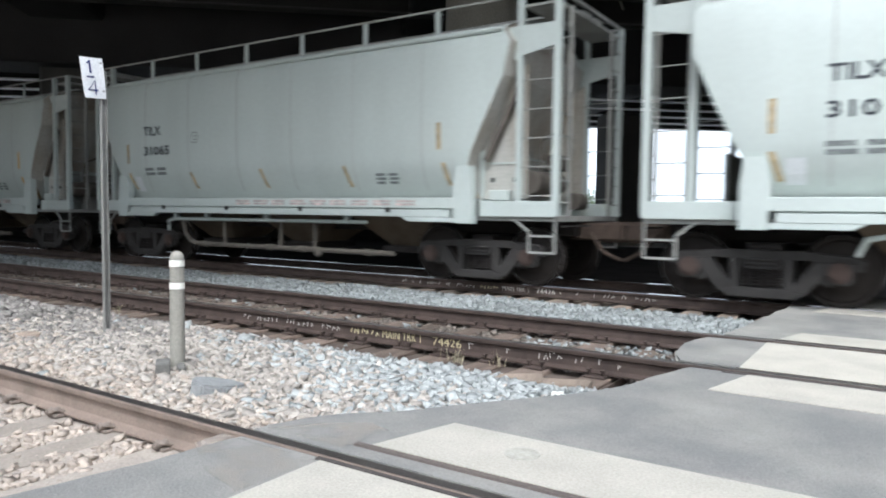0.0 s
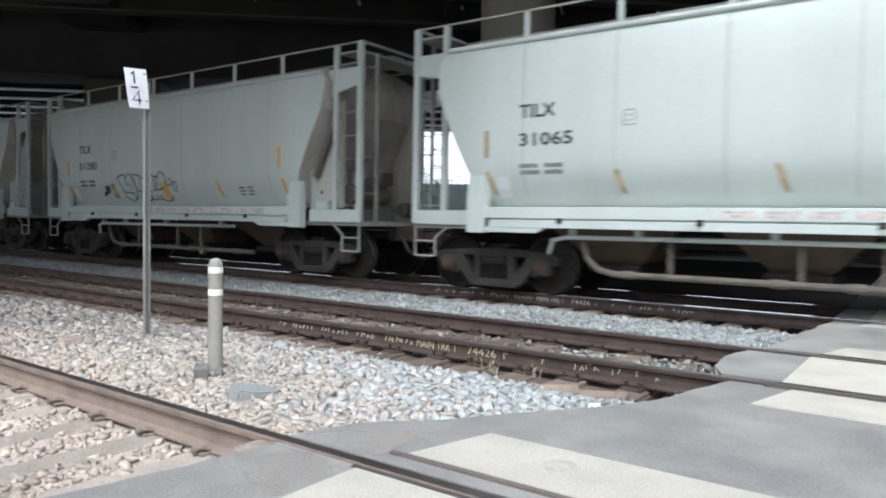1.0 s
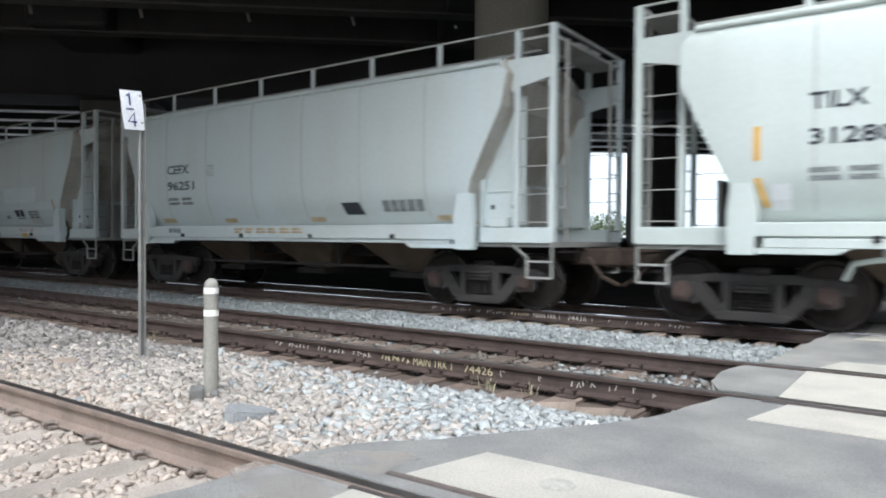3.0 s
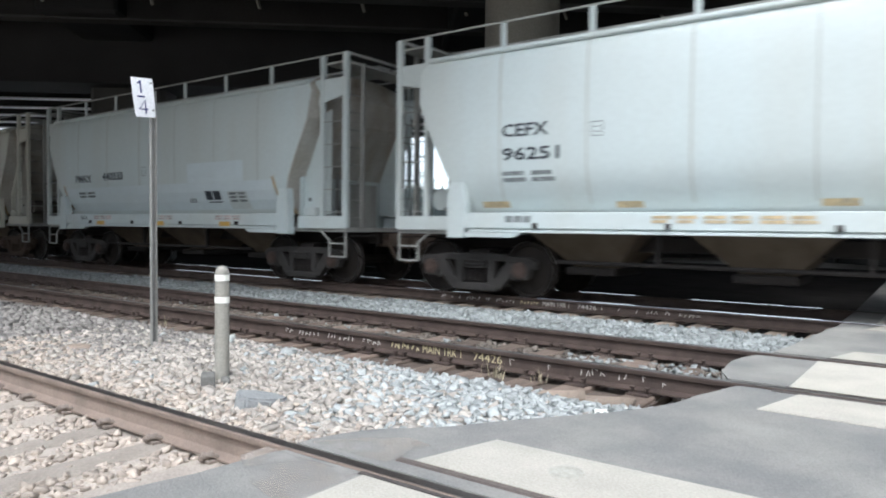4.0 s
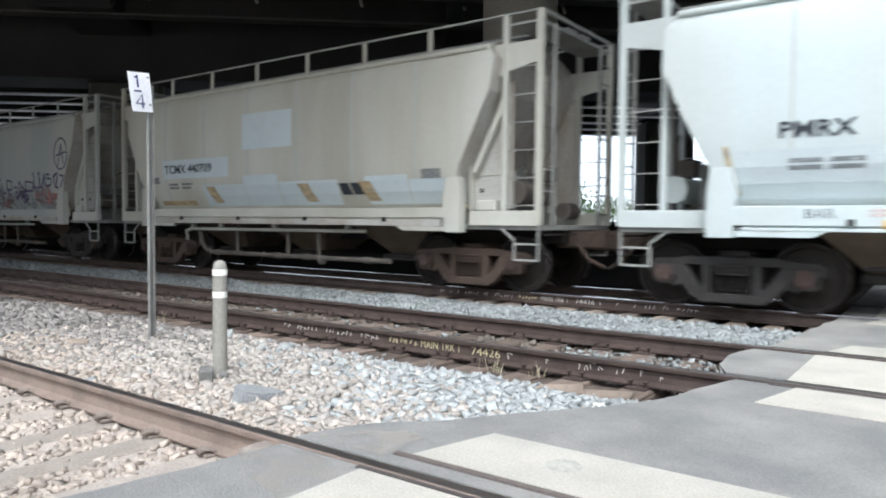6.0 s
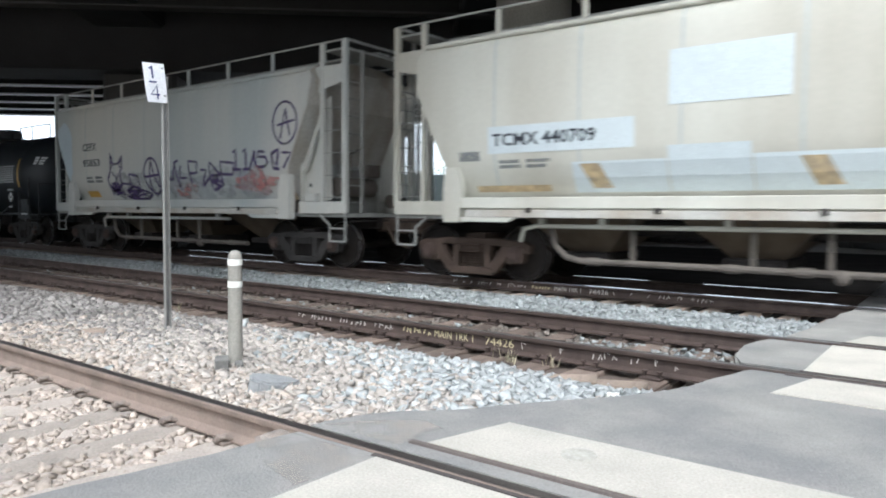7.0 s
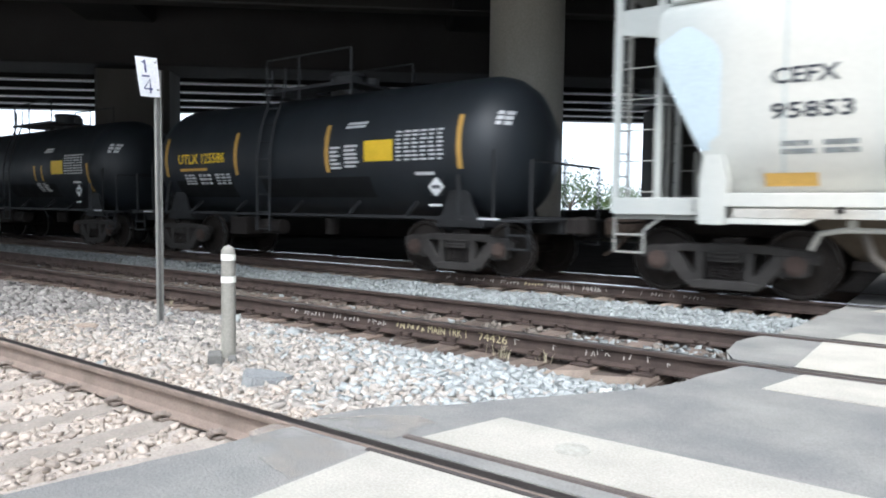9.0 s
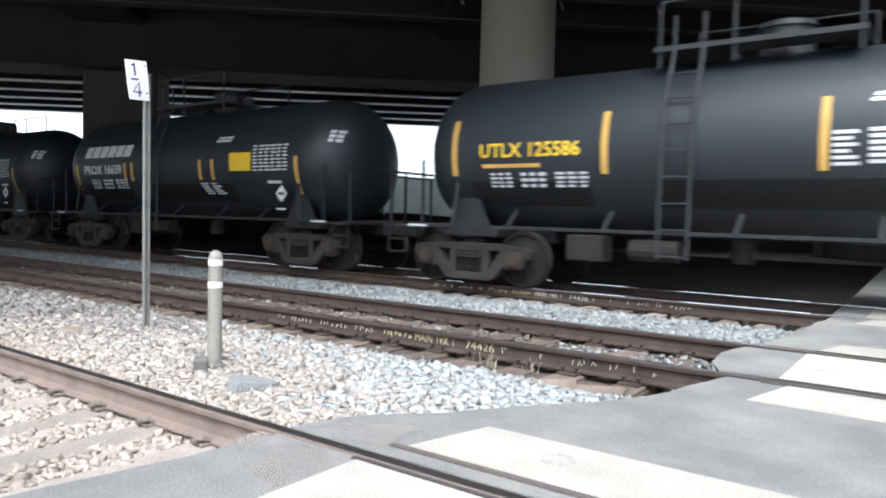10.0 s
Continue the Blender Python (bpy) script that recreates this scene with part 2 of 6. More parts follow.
def mist(m, lo, hi, scale):
    """Thin sprayed paint: it lets the paint under it show through in a noisy way."""
    nt = m.node_tree
    n = nt.nodes.new("ShaderNodeTexNoise")
    n.inputs["Scale"].default_value, n.inputs["Detail"].default_value = scale, 5
    c = nt.nodes.new("ShaderNodeTexCoord")
    nt.links.new(c.outputs["Object"], n.inputs["Vector"])
    r = nt.nodes.new("ShaderNodeMapRange")
    r.inputs["From Min"].default_value, r.inputs["From Max"].default_value = 0.3, 0.7
    r.inputs["To Min"].default_value, r.inputs["To Max"].default_value = lo, hi
    nt.links.new(n.outputs["Fac"], r.inputs["Value"])
    nt.links.new(r.outputs[0], nt.nodes["Principled BSDF"].inputs["Alpha"])


M["dust"] = mat("pale_road_dust", (0.42, 0.375, 0.33), 0.95, spec=0.05, dark=0.8, scale=5, fine=80, bump=0.2)
mist(M["dust"], -0.25, 0.7, 4)
mist(M["redspray"], 0.0, 0.75, 7)
mist(M["bluespray"], 0.0, 0.42, 3)
mist(M["purple"], 0.55, 1.0, 10)
mist(M["spray"], 0.5, 1.0, 10)
mist(M["tan"], 0.45, 1.0, 9)
mist(M["pink"], 0.2, 0.9, 14)
mist(M["black"], 0.85, 1.0, 16)
mist(M["fadegrey"], 0.35, 0.95, 16)
M["grime"] = mat("brown_grime_streaks", (0.23, 0.195, 0.155), 0.9, dark=0.7, scale=2, bump=0.0)
mist(M["grime"], -0.30, 0.20, 2.2)
M["grass"] = mat("dry_grass", (0.33, 0.29, 0.20), 0.9, dark=0.7, scale=20, island=0.3, bump=0.0)


# ---- mesh helpers ----
def part(name, bm, material, parent, label="", smooth=False):
    me = bpy.data.meshes.new(name)
    bmesh.ops.recalc_face_normals(bm, faces=bm.faces)
    if smooth:
        for fc in bm.faces:
            fc.smooth = True
    bm.to_mesh(me)
    bm.free()
    me.materials.append(material)
    ob = new(name, me)
    ob.parent = parent
    if smooth:
        me.set_sharp_from_angle(angle=radians(38))
    return tagged(ob, label)


def share(name, me, parent, m):
    ob = new(name, me)
    ob.parent = parent
    ob.matrix_basis = m
    return ob


def box(bm, x0, x1, y0, y1, z0, z1, bevel=0.0):
    m = Matrix.LocRotScale(((x0 + x1) / 2, (y0 + y1) / 2, (z0 + z1) / 2), None, (abs(x1 - x0), abs(y1 - y0), abs(z1 - z0)))
    vs = bmesh.ops.create_cube(bm, size=1, matrix=m)["verts"]
    if bevel:
        es = list({e for v in vs for e in v.link_edges})
        bmesh.ops.bevel(bm, geom=es, offset=bevel, segments=1, affect="EDGES")
    return bm


def rod(bm, a, b, r, seg=8, r2=None):
    a, b = Vector(a), Vector(b)
    d = b - a
    m = Matrix.Translation((a + b) / 2) @ d.to_track_quat("Z", "Y").to_matrix().to_4x4()
    bmesh.ops.create_cone(bm, cap_ends=True, segments=seg, radius1=r, radius2=r if r2 is None else r2, depth=d.length, matrix=m)
    return bm


def bar(bm, a, b, w, h):
    """A square-edged bar from a to b, w across the car's side and h deep."""
    a, b = Vector(a), Vector(b)
    d = b - a
    m = Matrix.Translation((a + b) / 2) @ d.to_track_quat("Z", "Y").to_matrix().to_4x4() @ Matrix.Diagonal((w, h, d.length, 1))
    bmesh.ops.create_cube(bm, size=1, matrix=m)
    return bm


def tube(bm, pts, r, seg=8):
    for a, b in zip(pts, pts[1:]):
        rod(bm, a, b, r, seg)
    for p in pts[1:-1]:
        bmesh.ops.create_uvsphere(bm, u_segments=seg, v_segments=6, radius=r * 1.02, matrix=Matrix.Translation(p))
    return bm


def plate(bm, outline, y0, y1):
    """A plate in the x-z plane with that outline, from y0 to y1."""
    f0 = [bm.verts.new((x, y0, z)) for x, z in outline]
    f1 = [bm.verts.new((x, y1, z)) for x, z in outline]
    bm.faces.new(f0)
    bm.faces.new(f1[::-1])
    for i in range(len(outline)):
        j = (i + 1) % len(outline)
        bm.faces.new((f0[i], f0[j], f1[j], f1[i]))
    return bm


def plate_hole(bm, outer, inner, y0, y1):
    """As plate(), a ring between two outlines of equally many corners."""
    n = len(outer)
    o0, o1 = ([bm.verts.new((x, y, z)) for x, z in outer] for y in (y0, y1))
    i0, i1 = ([bm.verts.new((x, y, z)) for x, z in inner] for y in (y0, y1))
    for i in range(n):
        j = (i + 1) % n
        for q in ((o0[i], o0[j], i0[j], i0[i]), (o1[i], i1[i], i1[j], o1[j]), (o0[i], o1[i], o1[j], o0[j]), (i0[i], i0[j], i1[j], i1[i])):
            bm.faces.new(q)
    return bm


def extrude(bm, profile, x0, x1):
    """A closed profile in y-z drawn out along x."""
    a = [bm.verts.new((x0, y, z)) for y, z in profile]
    b = [bm.verts.new((x1, y, z)) for y, z in profile]
    bm.faces.new(a)
    bm.faces.new(b[::-1])
    for i in range(len(profile)):
        j = (i + 1) % len(profile)
        bm.faces.new((a[i], a[j], b[j], b[i]))
    return bm


def empty(name, m=None):
    ob = new(name)
    ob.empty_display_size = 0.3
    if m is not None:
        ob.matrix_basis = m
    return ob


_fonts = {}


def words(text, height, width, material, parent, x, z, surface, name="lettering", label="", bold=0.0, lean=0.0, spin=0.0):
    """Flat lettering, its lower left corner at (x, z) on a side: surface(x, z) gives the point just clear of it. It is stretched to that width."""
    key = (text, bold)
    if key not in _fonts:
        cu = bpy.data.curves.new("lettering", "FONT")
        cu.body, cu.offset, cu.resolution_u = text, bold, 2
        ob = bpy.data.objects.new("lettering", cu)
        scene.collection.objects.link(ob)
        dg = bpy.context.evaluated_depsgraph_get()
        me = bpy.data.meshes.new_from_object(ob.evaluated_get(dg))
        bpy.data.objects.remove(ob)
        co = np.array([v.co[:2] for v in me.vertices])
        _fonts[key] = (co, [tuple(p.vertices) for p in me.polygons])
        bpy.data.meshes.remove(me)
    co, faces = _fonts[key]
    lo, hi = co.min(0), co.max(0)
    u = (co - lo) / (hi - lo)
    pts = []
    for a, b in u:
        px, pz = a * width + lean * b * height, b * height
        if spin:
            px, pz = px * math.cos(spin) - pz * math.sin(spin), px * math.sin(spin) + pz * math.cos(spin)
        pts.append(surface(x + px, z + pz))
    me = bpy.data.meshes.new(name)
    me.from_pydata(pts, [], faces)
    me.materials.append(material)
    ob = new(name, me)
    ob.parent = parent
    return tagged(ob, label)


def decal(name, x0, x1, z0, z1, material, parent, surface, label="", lean=0.0, rows=1, cols=1, gap=0.35, ragged=0.0):
    """A painted patch, or rows of bars for writing that cannot be read."""
    rnd = random.Random(int(x0 * 1000 + z0 * 77))
    v, fs = [], []
    hh = (z1 - z0) / (rows + (rows - 1) * gap)
    for r in range(rows):
        za = z0 + r * hh * (1 + gap)
        ww = (x1 - x0) / (cols + (cols - 1) * 0.18)
        for c in range(cols):
            xa = x0 + c * ww * 1.18
            xb = xa + ww * (1 - ragged * rnd.random())
            n = max(2, int(hh / 0.12) + 1)
            zs = sorted({round(za + hh * i / (n - 1), 4) for i in range(n)} | {q for q in (1.50, 1.65, 1.85, 2.05, 2.5, 3.2, 3.7) if za < q < za + hh})
            n, k = len(zs), len(v)
            for zz in zs:
                sh = lean * (zz - z0)
                v += [surface(xa + sh, zz), surface(xb + sh, zz)]
            fs += [(k + 2 * i, k + 2 * i + 1, k + 2 * i + 3, k + 2 * i + 2) for i in range(n - 1)]
    me = bpy.data.meshes.new(name)
    me.from_pydata(v, [], fs)
    me.materials.append(material)
    ob = new(name, me)
    ob.parent = parent
    return tagged(ob, label)


def stroke(name, lines, width, material, parent, surface, label=""):
    """Sprayed lines: ribbons of that width along runs of (x, z)."""
    v, fs = [], []
    for pts in lines:
        fine = []
        for (a, b), (c, d) in zip(pts, pts[1:]):
            k = max(1, int(math.hypot(c - a, d - b) / 0.1))
            fine += [(a + (c - a) * i / k, b + (d - b) * i / k) for i in range(k)]
        fine.append(pts[-1])
        k0 = len(v)
        for i, (a, b) in enumerate(fine):
            p, q = fine[max(i - 1, 0)], fine[min(i + 1, len(fine) - 1)]
            tx, tz = q[0] - p[0], q[1] - p[1]
            ln = math.hypot(tx, tz) or 1
            ox, oz = -tz / ln * width / 2, tx / ln * width / 2
            v += [surface(a + ox, b + oz), surface(a - ox, b - oz)]
        fs += [(k0 + 2 * i, k0 + 2 * i + 1, k0 + 2 * i + 3, k0 + 2 * i + 2) for i in range(len(fine) - 1)]
    me = bpy.data.meshes.new(name)
    me.from_pydata(v, [], fs)
    me.materials.append(material)
    ob = new(name, me)
    ob.parent = parent
    return tagged(ob, label)


def blob(name, cx, cz, rx, rz, material, parent, surface, label="", seed=0.0):
    """A ragged round patch of spray."""
    ring = 40
    v = [surface(cx, cz)]
    for k in (0.5, 1.0):
        for i in range(ring):
            a = 2 * math.pi * i / ring
            r = k * (1 + 0.55 * noise.noise(Vector((math.cos(a) * 1.6, math.sin(a) * 1.6, seed))) + 0.25 * noise.noise(Vector((math.cos(a) * 5, math.sin(a) * 5, seed))))
            v.append(surface(cx + rx * r * math.cos(a), max(1.40, cz + rz * r * math.sin(a))))
    fs = [(0, 1 + i, 1 + (i + 1) % ring) for i in range(ring)]
    fs += [(1 + i, 1 + ring + i, 1 + ring + (i + 1) % ring, 1 + (i + 1) % ring) for i in range(ring)]
    me = bpy.data.meshes.new(name)
    me.from_pydata(v, [], fs)
    me.materials.append(material)
    ob = new(name, me)
    ob.parent = parent
    return tagged(ob, label)


# ---- ground and tracks ----
TRACKS = {"track_1": (1.70, 0.550), "track_2": (6.30, 0.495), "track_3": (10.87, 0.495)}


def rail_profile(y):
    half = [(0.076, -0.172), (0.076, -0.160), (0.018, -0.140), (0.010, -0.090), (0.012, -0.052), (0.035, -0.040), (0.037, -0.012), (0.033, -0.004)]
    return [(y - a, b) for a, b in half] + [(y + a, b) for a, b in half[::-1]]


def build_ground():
    bm = bmesh.new()
    n = 60
    bmesh.ops.create_grid(bm, x_segments=n, y_segments=n, size=1500)
    for v in bm.verts:
        v.co.z = -0.30
    ob = part("ground", bm, M["dirt"], None, "dusty ballast and dirt ground of the rail corridor")
    tagged(ob, category="ground", kind="structure")
    # Slab added to darken the ground seen under the cars.
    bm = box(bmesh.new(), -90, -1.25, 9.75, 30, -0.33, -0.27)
    ob = part("track_bed", bm, M["blackish"], None, "bed under the far track, blackened for the train's shade")
    tagged(ob, category="ground", kind="structure")
    bm = bmesh.new()
    # pale yard under and past the viaduct's far side, added to bounce light up
    g, nn = Vector((0.755, 0.656, 0)), Vector((-0.656, 0.755, 0))
    c = [nn * 38 - g * 300, nn * 38 + g * 300, nn * 400 + g * 300, nn * 400 - g * 300]
    lo = [bm.verts.new((p.x, p.y, -0.32)) for p in c]
    hi = [bm.verts.new((p.x, p.y, -0.26)) for p in c]
    bm.faces.new(hi)
    for i in range(4):
        bm.faces.new((lo[i], lo[(i + 1) % 4], hi[(i + 1) % 4], hi[i]))
    ob = part("yard", bm, M["roadfar"], None, "pale concrete yard added behind the bank to bounce light")
    tagged(ob, category="ground", kind="structure")


def build_track(name, yc, pitch, x0, x1, rail_mat, head_mat, tie_mat, top=-0.19, label=""):
    tr = tagged(empty(name), label, "railway track", kind="structure")
    for s in (-0.7525, 0.7525):
        bm = extrude(bmesh.new(), rail_profile(yc + s), -160, 60)
        rail = part("rail", bm, rail_mat, tr, "long steel rail with a worn head", smooth=False)
        bm = bmesh.new()
        extrude(bm, [(yc + s - 0.031, -0.006), (yc + s + 0.031, -0.006), (yc + s + 0.029, 0.0), (yc + s - 0.029, 0.0)], -160, 60)
        part("running_surface", bm, head_mat, rail, "worn running surface of the rail")
    bm = bmesh.new()
    box(bm, -0.115, 0.115, -1.3, 1.3, -0.18, 0.0, 0.012)
    for v in bm.verts:
        v.co += Vector((0, 0, 0.006)) * noise.noise(v.co * 9)
    me = None
    bmp = bmesh.new()
    box(bmp, -0.09, 0.09, -0.17, 0.17, 0.0, 0.018, 0.004)
    pm = bpy.data.meshes.new("tie_plate")
    bmp.to_mesh(pm)
    bmp.free()
    pm.materials.append(M["rust"])
    bms = bmesh.new()
    for sx, sy in ((-0.06, -0.10), (0.06, -0.10), (-0.06, 0.10), (0.06, 0.10)):
        rod(bms, (sx, sy, 0.0), (sx, sy, 0.045), 0.011, 6)
        box(bms, sx - 0.018, sx + 0.018, sy - 0.022, sy + 0.022, 0.042, 0.056)
    sm = bpy.data.meshes.new("spike")
    bms.to_mesh(sm)
    bms.free()
    sm.materials.append(M["rust"])
    rnd = random.Random(name)
    k = 0
    x = x1
    while x > x0:
        if me is None:
            t = part("tie", bm, tie_mat, tr)
            me = t.data
        else:
            t = new("tie", me)
            t.parent = tr
        t.matrix_basis = pose(x + rnd.uniform(-0.03, 0.03), yc + rnd.uniform(-0.04, 0.04), top + rnd.uniform(-0.012, 0.004), 0, 0, rnd.uniform(-1.2, 1.2))
        if x > -22 and name == "track_2":
            for s in (-0.7525, 0.7525):
                share("tie_plate", pm, t, pose(0, s, 0.001))
                share("spike_set", sm, t, pose(0, s, 0.012))
        x -= pitch
        k += 1
    return tr


def build_clips(yc):
    """Spring clips that hold the near track's rail."""
    tr = tagged(empty("clip_row"), "rusty spring clips holding the rail to its ties", "rail clip", kind="structure")
    bm = bmesh.new()
    box(bm, -0.06, 0.06, -0.04, 0.05, 0.0, 0.03, 0.006)
    tube(bm, [(-0.05, 0.05, 0.03), (-0.045, -0.02, 0.065), (0.0, -0.045, 0.07), (0.045, -0.02, 0.065), (0.045, 0.05, 0.035), (0.0, 0.06, 0.045)], 0.013, 8)
    rod(bm, (0, -0.07, 0.05), (0, 0.03, 0.055), 0.027, 12)
    rod(bm, (0, -0.082, 0.05), (0, -0.069, 0.05), 0.017, 10)
    me = None
    for i in range(26):
        m = pose(-3.334 - i * 0.550, yc + 0.7525 - 0.10, -0.185) @ Matrix.Scale(0.76, 4)
        if me is None:
            o = part("rail_clip", bm, M["clip"], tr, smooth=True)
            me = o.data
            o.matrix_basis = m
        else:
            share("rail_clip", me, tr, m)


def slab(name, outline, z0, z1, material, parent, label="", bevel=0.012, rough=0.0):
    bm = bmesh.new()
    lo = [bm.verts.new((x, y, z0)) for x, y in outline]
    hi = [bm.verts.new((x, y, z1)) for x, y in outline]
    bm.faces.new(lo[::-1])
    top = bm.faces.new(hi)
    for i in range(len(outline)):
        j = (i + 1) % len(outline)
        bm.faces.new((lo[i], lo[j], hi[j], hi[i]))
    if bevel:
        bmesh.ops.bevel(bm, geom=list(top.edges), offset=bevel, segments=2, affect="EDGES")
    return part(name, bm, material, parent, label)


def wavy(pts, step=0.09, amp=0.03, seed=1.0):
    out = []
    for (a, b), (c, d) in zip(pts, pts[1:]):
        k = max(1, int(math.hypot(c - a, d - b) / step))
        for i in range(k):
            x, y = a + (c - a) * i / k, b + (d - b) * i / k
            w = amp * noise.noise(Vector((x * 3 + seed, y * 3, seed)))
            out.append((x + w, y + w * 0.7))
    out.append(pts[-1])
    return out


def build_crossing():
    cr = tagged(empty("road"), "worn grey asphalt road crossing the tracks", "road", kind="structure")
    edge = wavy([(-2.80, 2.50), (-2.76, 2.72), (-2.62, 2.98), (-2.33, 3.26), (-2.05, 3.70), (-1.70, 4.20), (-1.50, 4.55), (-1.42, 5.00), (-1.30, 5.46)], 0.08, 0.04)
    slab("asphalt_strip", edge + [(9, 5.46), (9, 2.50)], -0.29, -0.006, M["asphalt"], cr, "grey asphalt between the tracks")
    edge = wavy([(-5.2, -14.0), (-3.30, -1.2), (-3.05, 0.6), (-2.92, 1.35), (-2.80, 2.0), (-2.76, 2.41)], 0.08, 0.03, 3.0)
    slab("asphalt_strip", edge + [(9, 2.41), (9, -14.0)], -0.29, -0.007, M["asphalt"], cr, "grey asphalt beside the rail")
    edge = wavy([(-1.45, 5.63), (-1.62, 6.2), (-1.52, 6.96)], 0.2, 0.02, 5.0)
    slab("asphalt_strip", edge + [(9, 6.96), (9, 5.63)], -0.29, -0.007, M["asphalt"], cr, "", 0.04)
    edge = wavy([(-1.42, 7.14), (-1.32, 7.8), (-1.28, 8.6), (-1.22, 9.4), (-1.15, 10.02)], 0.08, 0.04, 7.0)
    slab("asphalt_strip", edge + [(9, 10.02), (9, 7.14)], -0.29, -0.006, M["asphalt"], cr)
    slab("asphalt_strip", [(-1.2, 11.72), (9, 11.72), (9, 30), (-1.6, 30)], -0.29, -0.006, M["asphalt"], cr)
    slab("asphalt_strip", [(-1.2, 10.2), (9, 10.2), (9, 11.54), (-1.2, 11.54)], -0.29, -0.007, M["asphalt"], cr)
    rows = ((2.66, 3.20, -2.12, 2.44), (1.02, 2.36, -2.18, 2.44), (4.80, 5.40, -1.02, 2.44), (5.62, 6.90, -0.98, 2.44), (7.14, 7.66, -0.92, 2.44),
            (9.50, 10.02, -0.86, 2.44), (10.22, 11.52, -0.8, 2.44))
    for y0, y1, x, ln in rows:
        for i in range(3):
            a = x + i * (ln + 0.02)
            cut = 0.14 if i == 0 and y1 - y0 < 0.7 else 0.0
            o = slab("crossing_panel", [(a + cut, y1), (a, y0), (a + ln, y0), (a + ln, y1)][::-1], -0.26, 0.002, M["panel"], cr, "pale concrete crossing panel", 0.005)
            if ln and i == 0 and y0 == 2.66:
                bm = bmesh.new()
                bmesh.ops.create_cone(bm, cap_ends=True, segments=24, radius1=0.085, radius2=0.083, depth=0.003, matrix=Matrix.Translation((-1.45, 2.96, 0.0045)))
                part("lifting_plug", bm, M["stain"], o, "worn round lifting plug")
    for y0, y1, x, m in ((2.612, 2.655, -2.20, "edging"), (2.505, 2.608, -2.20, "rubber"), (2.365, 2.40, -2.22, "rubber"), (5.405, 5.455, -1.06, "rubber"), (5.605, 5.618, -1.0, "rubber"), (7.10, 7.135, -0.94, "rubber")):
        slab("flangeway_strip", [(x, y0), (9, y0), (9, y1), (x, y1)], -0.26, 0.004 if m == "edging" else -0.030 if y1 == 2.608 else 0.001, M[m], cr, "rusty steel panel edging" if m == "edging" else "dark rubber flangeway strip", 0.005)


def build_dust():
    """Pale dust swept over the asphalt beside the rail."""
    dust = wavy([(-2.86, 2.36), (-2.84, 2.20), (-2.55, 2.02), (-2.22, 1.90)], 0.06, 0.05, 9.0)
    ob = slab("dust", dust + [(-2.20, 2.36)], -0.008, -0.003, M["dust"], None, "pale dust on the asphalt beside the rail", 0.0)
    tagged(ob, category="dust", kind="structure")
    dust = wavy([(-2.75, 2.56), (-2.55, 2.80), (-2.35, 2.95), (-2.20, 2.90)], 0.06, 0.05, 4.0)
    ob = slab("dust", dust + [(-2.22, 2.56)], -0.008, -0.0025, M["dust"], None, "pale dust on the asphalt beside the rail", 0.0)
    tagged(ob, category="dust", kind="structure")


build_ground()
build_dust()
build_track("track_1", *TRACKS["track_1"], -60, -3.314, M["rust_warm"], M["dullrail"], M["tie_pale"], -0.185, "dusty near railway track with pale ties")
build_track("track_2", *TRACKS["track_2"], -70, -1.55, M["rust"], M["dullrail"], M["tie_dark"], -0.19, "middle railway track on wooden ties with marked rails")
build_track("track_3", *TRACKS["track_3"], -70, -1.4, M["rust"], M["polish"], M["tie"], -0.19, "far railway track that carries the freight train")
build_clips(1.70)
build_crossing()


